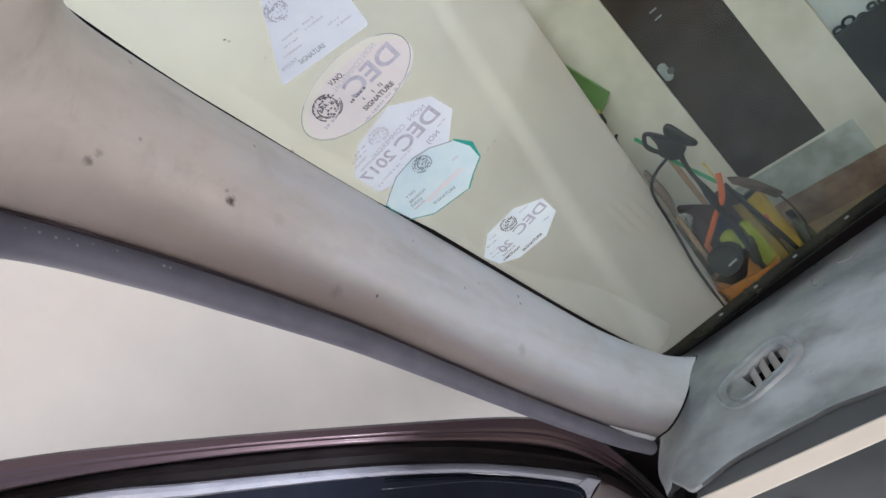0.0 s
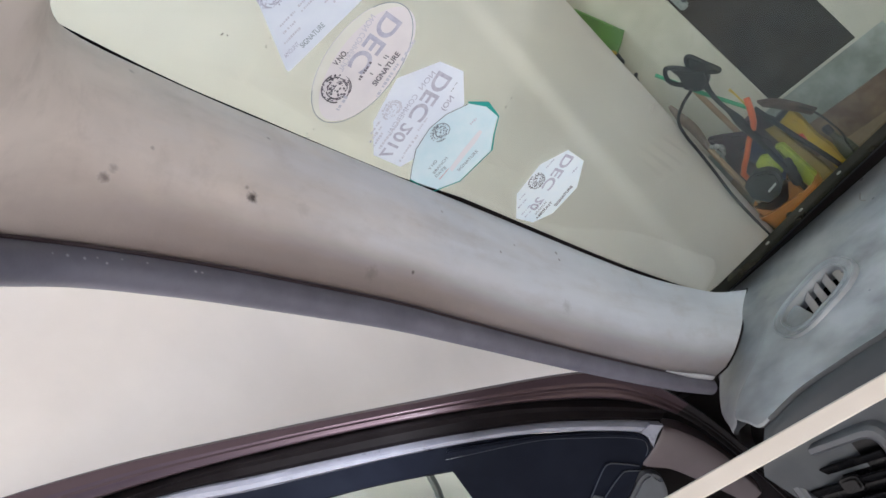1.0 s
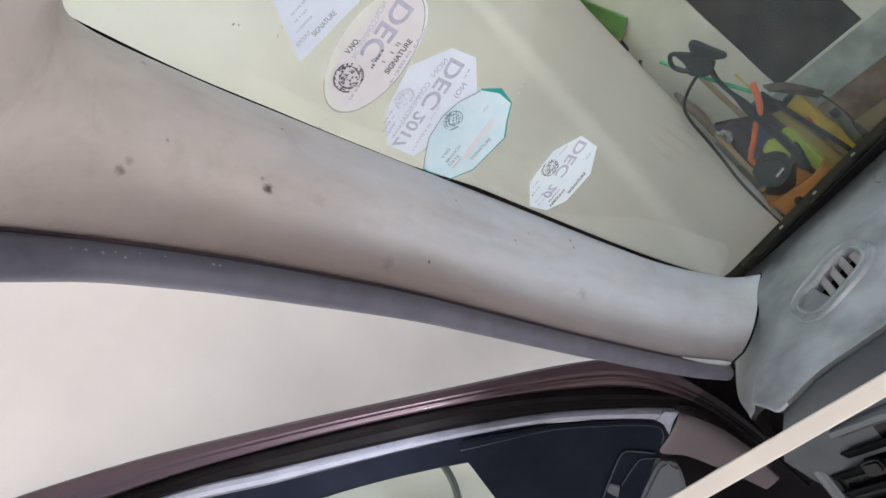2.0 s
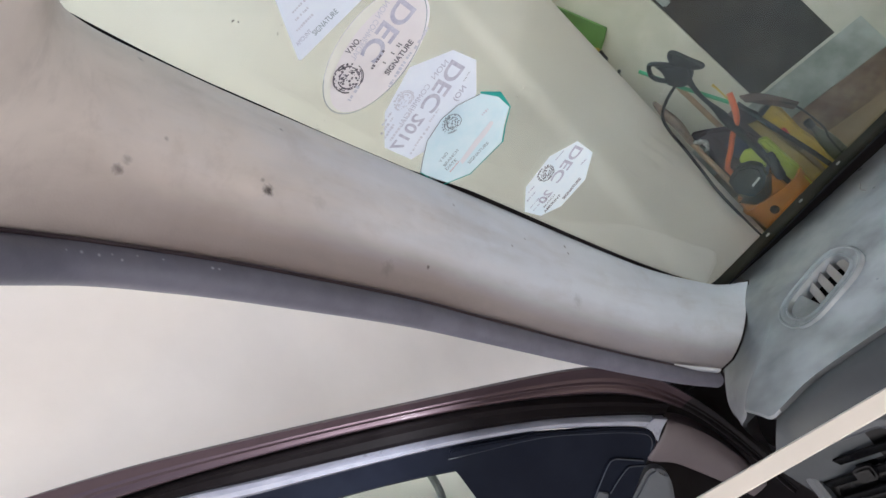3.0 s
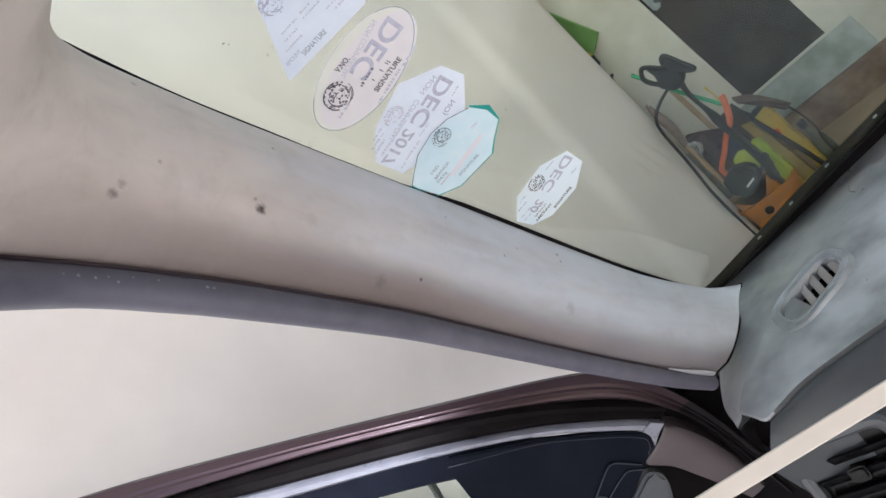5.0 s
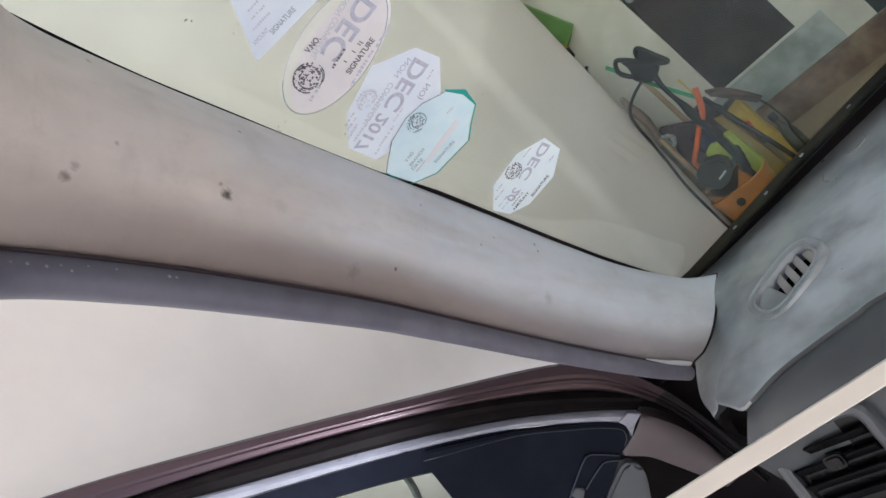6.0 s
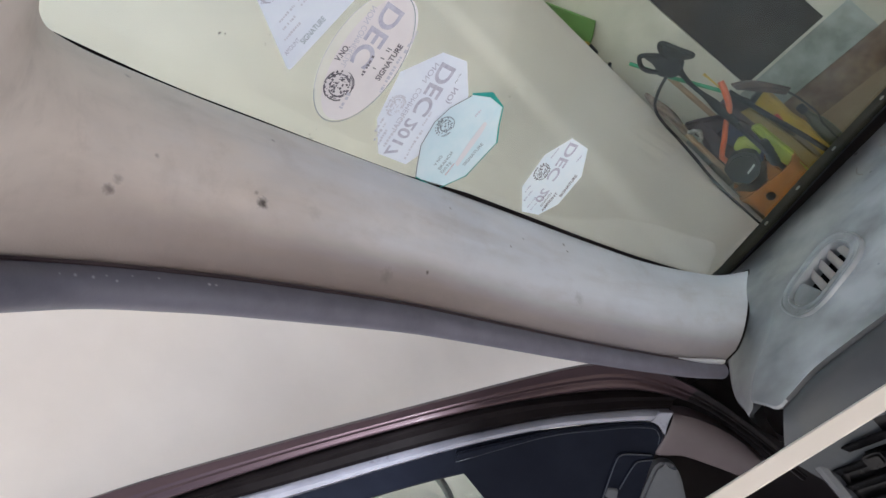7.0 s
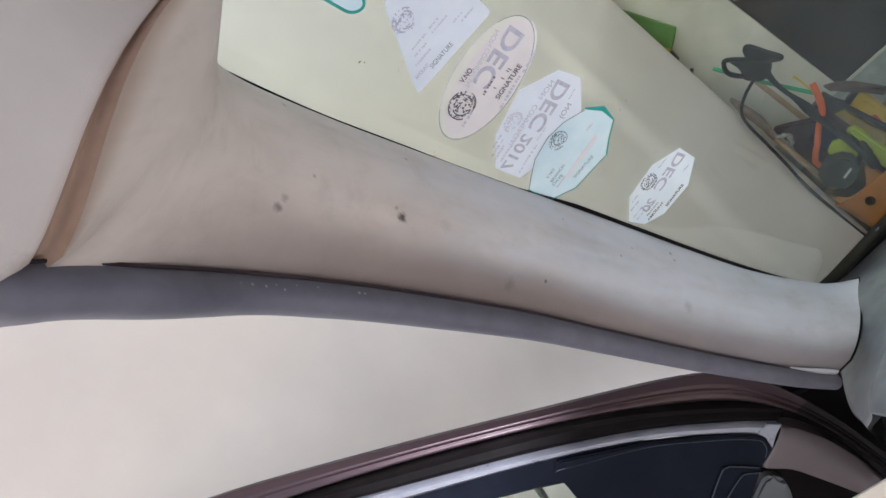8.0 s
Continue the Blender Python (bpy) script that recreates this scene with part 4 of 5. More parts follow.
part("mirror_rim", tube(mir, 0.005, 8), M_BLACK, door, "black rim of the outer door mirror")

# hinge pillar in black, so the gap by the door reads as shade
part("hinge_pillar", box(bmesh.new(), (-0.70, 0.64, 0.20), (-0.395, 0.82, 0.945), 0.012), M_RUBBER, car, "body pillar at the door hinges, coloured black for the shade there")
END_A = dcurve([(-0.0485, 0.9505), (-0.0589, 0.9350), (-0.0695, 0.9062), (-0.0745, 0.8764), (-0.0756, 0.8556), (-0.0745, 0.82)], 24)
END_B = dcurve([(-0.0235, 0.9402), (0.0, 0.9331), (-0.0182, 0.9091), (-0.0301, 0.8813), (-0.0398, 0.8558), (-0.052, 0.82)], 24)
part("door_end", band(END_A, END_B, [(-0.04, -0.020), (0.0, -0.003), (0.03, 0.0045), (0.12, 0.0075), (0.5, 0.0085), (0.9, 0.0072), (0.97, 0.0062), (1.0, 0.0030), (1.03, -0.004), (1.05, -0.03)]), M_MAUVE, door, "end of the door, its brown paint lightened to mauve as if lit")
clip_pts = [p + Vector((0.003, -0.004, 0.0055)) for p in seal_path[-9:]]
part("seal_clip", tube(clip_pts, [0.0006, 0.0012, 0.0019, 0.0026, 0.0032, 0.0036, 0.0036, 0.0036, 0.0034], 8, 0.5), M_CLIP, car, "pale metal flange at the end of the weatherstrip")

# plain shell that closes the car: sills, tail, bulkhead, bonnet, roof, rear pillars, wheels
def arch(cx, half, low, top, y, n=18, k=0.45):
    """A rounded cross-section of the body, from the left foot over the top to the right foot."""
    out = []
    for i in range(n + 1):
        q = math.pi * (1 - i / n)
        c, d = math.cos(q), math.sin(q)
        out.append(Vector((cx + half * math.copysign(abs(c) ** k, c), y, low + (top - low) * max(0.0, d) ** k)))
    return out


def body_box(name, lo, hi, bevel, label=""):
    return part(name, box(bmesh.new(), lo, hi, bevel), M_PAINT, car, label)


CX = 0.45
bonnet = [arch(CX, h, 0.24, t, y) for y, t, h in ((0.98, 0.60, 0.80), (1.10, 0.605, 0.80), (1.35, 0.59, 0.80), (1.60, 0.56, 0.79), (1.78, 0.52, 0.77), (1.88, 0.46, 0.73), (1.93, 0.38, 0.68))]
part("bonnet", sheet(bonnet, closed=True), M_PAINT, car, "brown painted bonnet and wings")
roof = [arch(CX, h, 1.525, t, y, 14, 0.7) for y, t, h in ((-1.72, 1.535, 0.58), (-1.6, 1.555, 0.62), (-1.0, 1.575, 0.65), (-0.4, 1.575, 0.65), (0.0, 1.56, 0.64), (0.07, 1.54, 0.62))]
part("roof_panel", sheet(roof, closed=True), M_PAINT, car, "brown painted roof")
tail = [arch(CX, h, 0.24, t, y) for y, t, h in ((-2.02, 0.80, 0.72), (-1.95, 0.92, 0.77), (-1.75, 0.97, 0.80), (-1.70, 0.97, 0.80))]
part("tail", sheet(tail, closed=True), M_PAINT, car, "brown painted tail of the body")
body_box("sill", (1.20, -1.7, 0.26), (1.26, 0.98, 0.42), 0.02)
body_box("sill", (-0.42, -1.7, 0.26), (-0.36, 0.6, 0.42), 0.02)
body_box("rear_side", (-0.42, -1.7, 0.42), (-0.36, -0.45, 0.95), 0.02)
body_box("centre_pillar", (-0.40, -0.52, 0.42), (-0.34, -0.44, 1.44), 0.02)
# opaque black plate out of view, added to darken what the door reflects
side_rear = slab(rounded([(-1.60, 0.96), (-0.50, 0.96), (-0.50, 1.42), (-1.35, 1.42)], 0.04), lambda a, b, n: Vector((-0.385 + 0.16 * (b - 0.96) + n, a, b)), 0.006)
part("rear_dark_plate", side_rear, M_GLOSSBLACK, car, "unseen black plate added to darken reflections in the door paint", smooth=False)
body_box("bulkhead", (-0.38, 0.70, 0.26), (1.26, 0.75, 0.93), 0.01)
for a, b in (((-0.37, -1.66, 0.94), (-0.17, -1.45, 1.53)), ((1.25, -1.66, 0.94), (1.07, -1.45, 1.53)), ((1.28, 0.62, 0.95), (1.08, 0.10, 1.50))):
    part("body_pillar", tube([Vector(a), (Vector(a) + Vector(b)) / 2 + Vector((0, 0, 0.01)), Vector(b)], 0.03, 10), M_PAINT, car)
# floor out of view, its pale grey chosen to throw light upwards
part("cabin_floor", box(bmesh.new(), (-0.36, -1.72, 0.22), (1.20, 0.70, 0.26)), M_CARPET, car, "unseen cabin floor, pale grey to bounce light upwards", smooth=False)
for x in (-0.30, 1.20):
    for y in (-1.15, 1.40):
        t = Matrix.Translation((x, y, 0.29)) @ Matrix.Rotation(radians(90), 4, "Y")
        bm = bmesh.new()
        bmesh.ops.create_cone(bm, cap_ends=True, segments=28, radius1=0.29, radius2=0.29, depth=0.19, matrix=t)
        bmesh.ops.bevel(bm, geom=[e for e in bm.edges if len(e.link_faces) == 2 and any(len(f.verts) > 4 for f in e.link_faces)], offset=0.03, segments=2, affect="EDGES")
        tyre = part("tyre", bm, M_RUBBER, car)
        bm = bmesh.new()
        bmesh.ops.create_cone(bm, cap_ends=True, segments=24, radius1=0.17, radius2=0.19, depth=0.02, matrix=Matrix.Translation((x + math.copysign(0.098, x - CX), y, 0.29)) @ Matrix.Rotation(radians(90), 4, "Y"))
        part("rim", bm, M_SILVER, tyre, "grey wheel rim")


# ---- licence discs on the glass ----
def disc(name, outline, n, mat, label, rim=None):
    e = thing(name, label, "licence disc", ws(sum(u for u, v in outline) / len(outline), sum(v for u, v in outline) / len(outline), n), "licence discs on the windscreen")
    bm = bmesh.new()
    bm.faces.new([bm.verts.new(ws(a, b, n + 0.0004)) for a, b in outline])
    part("paper", bm, mat, e, smooth=False)
    return e


def lettering(text, centre, size, n, mat, parent, angle=0.0, mirrored=False, name="lettering", bold=0.0, width=0.0):
    cu = bpy.data.curves.new("lettering", "FONT")
    cu.body, cu.size, cu.align_x, cu.align_y, cu.offset = text, size, "CENTER", "CENTER", bold * size
    tmp = bpy.data.objects.new("lettering", cu)
    scene.collection.objects.link(tmp)
    bpy.context.view_layer.update()
    me = bpy.data.meshes.new_from_object(tmp.evaluated_get(bpy.context.evaluated_depsgraph_get()))
    bpy.data.objects.remove(tmp)
    ca, sa = math.cos(radians(angle)), math.sin(radians(angle))
    if width:
        xs = [v.co.x for v in me.vertices]
        for v in me.vertices:
            v.co.x = (v.co.x - (max(xs) + min(xs)) / 2) * width / (max(xs) - min(xs))
    for v in me.vertices:
        x = -v.co.x if mirrored else v.co.x
        v.co = ws(centre[0] + x * ca - v.co.y * sa, centre[1] + x * sa + v.co.y * ca, n)
    bm = bmesh.new()
    bm.from_mesh(me)
    bpy.data.meshes.remove(me)
    return part(name, bm, mat, parent, smooth=False)


def crest(centre, r, n, mat, parent, seed=1):
    """A round stamp: broken rings and a knot of small blots, as plain shapes."""
    bm = bmesh.new()
    rnd = random.Random(seed)

    def arc(ra, rb, a0, a1, k=14):
        q = [a0 + (a1 - a0) * i / k for i in range(k + 1)]
        a = [bm.verts.new(ws(centre[0] + ra * math.cos(t), centre[1] + ra * math.sin(t), n)) for t in q]
        b = [bm.verts.new(ws(centre[0] + rb * math.cos(t), centre[1] + rb * math.sin(t), n)) for t in q]
        for i in range(k):
            bm.faces.new((a[i], a[i + 1], b[i + 1], b[i]))

    def blot(cx, cy, size):
        k = 7
        vs = []
        for i in range(k):
            t = 6.2832 * i / k
            g = size * rnd.uniform(0.5, 1.2)
            vs.append(bm.verts.new(ws(cx + g * math.cos(t), cy + g * math.sin(t), n)))
        bm.faces.new(vs)

    for i in range(22):
        ra, t = r * rnd.uniform(0.35, 0.95), rnd.uniform(0, 6.2832)
        arc(ra, ra + r * rnd.uniform(0.03, 0.09), t, t + rnd.uniform(0.3, 1.1), 6)
    for i in range(52):
        t, d = rnd.uniform(0, 6.2832), r * 0.80 * rnd.random() ** 0.6
        blot(centre[0] + d * math.cos(t), centre[1] + d * math.sin(t), r * rnd.uniform(0.03, 0.11))
    for i in range(9):
        t = 0.5 + 2.7 * i / 8
        blot(centre[0] + r * 0.90 * math.cos(t), centre[1] + r * 0.90 * math.sin(t), r * rnd.uniform(0.06, 0.12))
    return part("stamp", bm, mat, parent, smooth=False)


def rim(outline, width, n, mat, parent, label, closed=True, outward=0.0, thick=0.0):
    """A narrow band round a disc, or along a run of its edge."""
    k = len(outline)
    cx, cy = sum(p[0] for p in outline) / k, sum(p[1] for p in outline) / k
    rows = []
    for i in range(k + 1 if closed else k):
        a, p, b = outline[(i - 1) % k if closed else max(0, i - 1)], outline[i % k], outline[(i + 1) % k if closed else min(k - 1, i + 1)]
        t = (Vector(b) - Vector(a)).normalized()
        o = Vector((-t.y, t.x))
        o = o if o.dot(Vector(p) - Vector((cx, cy))) > 0 else -o
        w = width[i % k] if isinstance(width, list) else width
        q0, q1 = Vector(p) + o * outward, Vector(p) + o * (outward - w)
        rows.append([ws(q0.x, q0.y, n - thick), ws(q0.x, q0.y, n), ws(q1.x, q1.y, n)])
    return part("rim", sheet(rows), mat, parent, label, smooth=False)


def bars(rows, n, mat, parent, angle=4):
    """Unreadable small print as rows of short uneven bars: (u, v, length, height)."""
    rnd = random.Random(len(rows) * 7 + int(rows[0][2] * 1e5))
    ca, sa = math.cos(radians(angle)), math.sin(radians(angle))
    for u, v, l, h in rows:
        bm = bmesh.new()
        x = 0.0
        while x < l:
            w = min(l - x, h * rnd.uniform(0.4, 1.1))
            y0, y1 = h * rnd.uniform(-0.1, 0.15), h * rnd.uniform(0.75, 1.1)
            bm.faces.new([bm.verts.new(ws(u + p * ca - q * sa, v + p * sa + q * ca, n + 0.0001)) for p, q in ((x, y0), (x + w, y0), (x + w, y1), (x, y1))])
            x += w + h * rnd.choice((0.25, 0.3, 0.35, 0.9))
        part("print_line", bm, mat, parent, smooth=False)


N0 = 0.0006
oval = [(0.001 + 0.0395 * math.cos(q), 0.0955 + 0.0205 * math.sin(q) + 0.002 * math.cos(q)) for q in [6.2832 * i / 48 for i in range(48)]]
film = [(-0.0002 + 0.0406 * math.cos(q), 0.0986 + 0.0237 * math.sin(q) + 0.0028 * math.cos(q)) for q in [6.2832 * i / 64 for i in range(64)]]
oval_disc = disc("oval_disc", oval, N0, M_PINK, "pale pink oval licence disc with a round stamp")
part("film", slab([(0.0002 + 0.985 * (u - 0.0002), 0.0986 + 0.975 * (v - 0.0986)) for u, v in film], lambda a, b, k: ws(a, b, N0 - 0.0003 + k), 0.0002), M_FILM, oval_disc, "milky clear film round the paper", smooth=False)
rim(film[24:] + film[:9], 0.00045, N0 + 0.0006, M_STAMP, oval_disc, "thin dark edge of the clear film", closed=False)
rim(film[8:25], 0.0003, N0 + 0.0006, M_FAINTER, oval_disc, "thin pale edge of the clear film", closed=False)
white = [(-0.024, 0.066), (0.006, 0.074), (0.030, 0.058), (0.035, 0.039), (0.020, 0.020), (-0.005, 0.010), (-0.039, 0.024), (-0.042, 0.048)]
white_disc = disc("octagonal_disc", white, N0 + 0.0002, M_PAPER, "white octagonal licence disc showing mirrored print")
teal = [(-0.0425, 0.011), (-0.0351, 0.0170), (-0.0231, 0.0255), (-0.0065, 0.0290), (0.0072, 0.0265), (0.0213, 0.0184), (0.0299, 0.0049), (0.0275, -0.010), (0.016, -0.0190), (0.0065, -0.0285), (-0.0242, -0.0265), (-0.0426, -0.0124)]
teal_disc = disc("teal_disc", teal, N0 + 0.0010, M_BLUEPAPER, "pale blue octagonal disc with a teal plastic edge")
rim(teal[:6] + teal[-1:] if False else teal[:6], 0.0005, N0 + 0.0016, M_INK, teal_disc, "thin dark edge", closed=False)
rim(teal[5:10], [0.0008, 0.0035, 0.0010, 0.0010, 0.0014], N0 + 0.0017, M_TEAL, teal_disc, "teal plastic edge", closed=False, outward=0.0012, thick=0.001)
rim(teal[9:] + teal[:1], 0.0008, N0 + 0.0017, M_TEAL, teal_disc, "teal plastic edge", closed=False, outward=0.0004, thick=0.001)
small = [(-0.008, -0.085), (0.021, -0.080), (0.043, -0.092), (0.045, -0.116), (0.026, -0.135), (-0.003, -0.137), (-0.019, -0.126), (-0.024, -0.106)]
small_disc = disc("small_disc", small, N0, M_PALEBLUE, "bluish white octagonal licence disc near the pillar foot")
tri = rounded([(-0.0285, 0.1315), (0.0305, 0.1245), (0.032, 0.145), (0.006, 0.184), (0.000, 0.180)], 0.003)
tri_disc = disc("triangular_disc", tri, N0, M_PAPER, "white triangular licence disc with small stamps")
bit = rounded([(-0.0135, 0.1935), (-0.010, 0.189), (-0.005, 0.188), (0.004, 0.20), (0.004, 0.225), (-0.016, 0.225)], 0.003)
bit_disc = disc("blue_disc", bit, N0, M_BLUEPAPER, "pale blue licence disc with a teal border")
rim(bit, 0.0016, N0 + 0.0006, M_TEAL, bit_disc, "teal border")

T = N0 + 0.0007
lettering("DEC", (0.0135, 0.1008), 0.0180, T, M_FAINT, oval_disc, 4, True, bold=0.020, width=0.0375)
lettering("NON", (0.0205, 0.1128), 0.0052, T, M_FAINTER, oval_disc, 9, True, width=0.0095)
lettering("COMMERCIAL", (0.0020, 0.1092), 0.0050, T, M_FAINTER, oval_disc, 9, True, width=0.025)
lettering("SIGNATURE", (0.0065, 0.0843), 0.0050, T + 0.0001, M_INK, oval_disc, 4, bold=0.02, width=0.0237)
lettering("V.NO.", (-0.0043, 0.1125), 0.0050, T + 0.0001, M_INK, oval_disc, 0, bold=0.02, width=0.0100)
crest((-0.0200, 0.1015), 0.0096, T, M_INK, oval_disc, 2)
bars([(-0.0079, 0.0930, 0.0125, 0.0018), (-0.001, 0.0885, 0.0006, 0.003), (0.006, 0.0885, 0.0006, 0.003), (0.011, 0.0885, 0.0006, 0.003), (0.0125, 0.0885, 0.0006, 0.003)], T + 0.0001, M_INK, oval_disc, 8)
bars([(-0.010, 0.0755, 0.024, 0.0020), (0.016, 0.0790, 0.014, 0.0020), (-0.030, 0.0905, 0.010, 0.0022)], T, M_FAINTER, oval_disc, 10)
T = N0 + 0.0009
lettering("DEC", (0.0093, 0.0447), 0.0168, T, M_FAINT, white_disc, 9, True, bold=0.022, width=0.0350)
lettering("2017", (-0.0262, 0.0415), 0.0125, T, M_FAINT, white_disc, 6, True, bold=0.022, width=0.0275)
lettering("NON", (0.0163, 0.0557), 0.0056, T, M_FAINT, white_disc, 2, True, width=0.0130)
lettering("COMMERCIAL", (-0.0100, 0.0524), 0.0055, T, M_FAINT, white_disc, 8, True, width=0.031)
crest((-0.011, 0.0605), 0.0075, T, M_FAINTER, white_disc, 3)
bars([(-0.036, 0.0475, 0.024, 0.0019), (-0.037, 0.0525, 0.012, 0.0018), (-0.036, 0.0565, 0.013, 0.0018), (-0.031, 0.0605, 0.010, 0.0017), (-0.030, 0.029, 0.016, 0.0018), (-0.012, 0.0335, 0.010, 0.0016), (-0.036, 0.0275, 0.005, 0.0015)], T, M_FAINTER, white_disc, 8)
lettering("NO)", (0.0133, 0.0311), 0.0058, T, M_FAINT, white_disc, 8, True, bold=0.02)
bars([(0.0205, 0.0355, 0.003, 0.0006), (0.0245, 0.0365, 0.003, 0.0006)], T + 0.0001, M_INK, white_disc)
T = N0 + 0.0017
crest((-0.0045, 0.0195), 0.0075, T, M_STAMP, teal_disc, 4)
lettering("SIGNATURE", (-0.0090, -0.0180), 0.0042, T, M_STAMP, teal_disc, -1, width=0.0195)
lettering("V NO", (-0.0254, 0.0042), 0.0038, T, M_STAMP, teal_disc, 5, width=0.0080)
lettering("BRANCH", (-0.0228, -0.0014), 0.0038, T, M_STAMP, teal_disc, 4, width=0.0143)
lettering("DATE", (-0.0265, -0.0060), 0.0040, T, M_STAMP, teal_disc, -5)
bars([(-0.031, -0.0105, 0.010, 0.0012)], T, M_REDINK, teal_disc)
part("pink_smear", slab(rounded([(-0.022, -0.0142), (0.006, -0.0112), (0.0135, -0.0090), (0.013, -0.0058), (-0.004, -0.0072), (-0.021, -0.0100)], 0.0015), lambda a, b, k: ws(a, b, T - 0.0002 + k), 0.0001), M_PALEPINK, teal_disc, "faded pink smear", smooth=False)
bars([(0.012, 0.0035, 0.0055, 0.0018)], T, M_FAINTER, teal_disc, -5)
T = N0 + 0.0007
lettering("DEC", (0.0248, -0.1027), 0.0150, T, M_FAINT, small_disc, 13, True, bold=0.02, width=0.0335)
lettering("20", (-0.0045, -0.1120), 0.0125, T, M_FAINT, small_disc, 13, True, bold=0.02)
lettering("SIGNATURE", (0.0135, -0.1298), 0.0046, T, M_INK, small_disc, 8, bold=0.03, width=0.0215)
crest((0.010, -0.0915), 0.0082, T, M_INK, small_disc, 6)
lettering("V.NO", (-0.0065, -0.1145), 0.0034, T, M_INK, small_disc, 6)
lettering("BRANCH", (-0.0055, -0.1195), 0.0034, T, M_INK, small_disc, 6)
lettering("DATE", (-0.0075, -0.1240), 0.0032, T, M_INK, small_disc, 6)
lettering("AMOUNT", (-0.0055, -0.1250), 0.0040, T, M_INK, small_disc, 4, bold=0.02, width=0.0190)
bars([(-0.019, -0.108, 0.011, 0.0013), (-0.016, -0.099, 0.010, 0.0015), (-0.010, -0.0925, 0.007, 0.0013), (-0.019, -0.1135, 0.007, 0.0014), (0.022, -0.0885, 0.009, 0.0012), (0.032, -0.1165, 0.006, 0.0016)], T, M_FAINT, small_disc)
lettering("SIGNATURE", (-0.0035, 0.1345), 0.0044, T, M_STAMP, tri_disc, -6, width=0.0170)
lettering("AMOUNT", (-0.0165, 0.1385), 0.0036, T, M_FAINT, tri_disc, -6, width=0.0105)
bars([(0.003, 0.1475, 0.012, 0.0012), (0.004, 0.1505, 0.007, 0.0012), (0.014, 0.1405, 0.007, 0.0011), (-0.016, 0.1435, 0.012, 0.0013), (-0.012, 0.1475, 0.009, 0.0013), (-0.010, 0.1515, 0.011, 0.0012), (0.017, 0.1365, 0.009, 0.0013)], T, M_FAINTER, tri_disc, -6)
crest((-0.0005, 0.1655), 0.0075, T, M_FAINT, tri_disc, 7)


# dirt specks and a scratch stuck to the glass
def specks():
    rnd = random.Random(11)
    for u0, v0, k, spread, size in ((0.036, -0.012, 6, 0.007, 0.0008), (-0.020, 0.150, 3, 0.004, 0.0006), (-0.030, 0.172, 3, 0.004, 0.0007), (-0.052, 0.095, 4, 0.004, 0.0007), (0.115, -0.13, 5, 0.01, 0.0010), (0.02, -0.19, 4, 0.01, 0.0008)):
        for i in range(k):
            cu, cv = u0 + rnd.uniform(-spread, spread), v0 + rnd.uniform(-spread, spread) * 0.5
            bm = bmesh.new()
            bm.faces.new([bm.verts.new(ws(cu + size * rnd.uniform(0.4, 1.4) * math.cos(t), cv + size * rnd.uniform(0.3, 0.8) * math.sin(t), 0.0003)) for t in [6.2832 * m / 7 for m in range(7)]])
            part("dirt_speck", bm, M_DIRT, windscreen, smooth=False)


specks()

# small clips showing in the black band
for u, v in ((0.118, -0.478), (0.168, -0.470), (0.222, -0.463), (0.29, -0.458)):
    part("band_dot", slab([(u + 0.0028 * math.cos(t), v + 0.0024 * math.sin(t)) for t in [6.2832 * m / 12 for m in range(12)]], lambda a, b, n: ws(a, b, n + 0.0014), 0.0008), M_DOT, windscreen, smooth=False)


# ---- tools stacked at the end of the side wall ----
M_GREEN = material("green_plastic", (0.10, 0.20, 0.05), (0.14, 0.26, 0.07), 8, 0.45)
M_BRIGHTGREEN = material("bright_green", (0.02, 0.22, 0.09), (0.03, 0.27, 0.12), 10, 0.45)
M_LIME = material("lime_plastic", (0.34, 0.41, 0.05), (0.42, 0.48, 0.07), 12, 0.45)
M_ORANGE = material("orange_plastic", (0.46, 0.18, 0.03), (0.36, 0.14, 0.03), 10, 0.45)
M_RED = material("orange_red_tube", (0.56, 0.12, 0.04), (0.48, 0.10, 0.035), 14, 0.4)
M_YELLOW = material("yellow_paint", (0.50, 0.34, 0.03), (0.36, 0.24, 0.03), 14, 0.5)
M_OLIVE = material("olive_wood", (0.22, 0.16, 0.04), (0.30, 0.21, 0.06), 16, 0.6)
M_WOOD = material("wood", (0.34, 0.23, 0.14), (0.24, 0.16, 0.10), 18, 0.7)
M_DARKWOOD = material("brown_bristle", (0.12, 0.085, 0.065), (0.20, 0.15, 0.12), 40, 0.8)
M_CLOTH = material("dark_cloth", (0.03, 0.018, 0.022), (0.055, 0.03, 0.035), 25, 0.9)
M_NAVYCLOTH = material("navy_cloth", (0.012, 0.016, 0.05), (0.03, 0.035, 0.08), 25, 0.9)
M_BLACKTOOL = material("tool_black", (0.007, 0.007, 0.008), (0.018, 0.018, 0.02), 20, 0.45, spec=0.25)
M_MAROON = material("maroon_cloth", (0.035, 0.02, 0.016), (0.085, 0.055, 0.042), 20, 0.8)
M_RAG = material("grey_rag", (0.10, 0.095, 0.085), (0.42, 0.40, 0.37), 60, 0.9)
M_BOTTLE = material("olive_plastic", (0.05, 0.055, 0.035), (0.08, 0.085, 0.055), 20, 0.35)
M_REDBIT = material("red_plastic", (0.5, 0.03, 0.02), None, 20, 0.4)
M_WHITE = material("white_mark", (0.7, 0.7, 0.7), None, 20, 0.5)
TOOLS = "tools stacked in the corner"


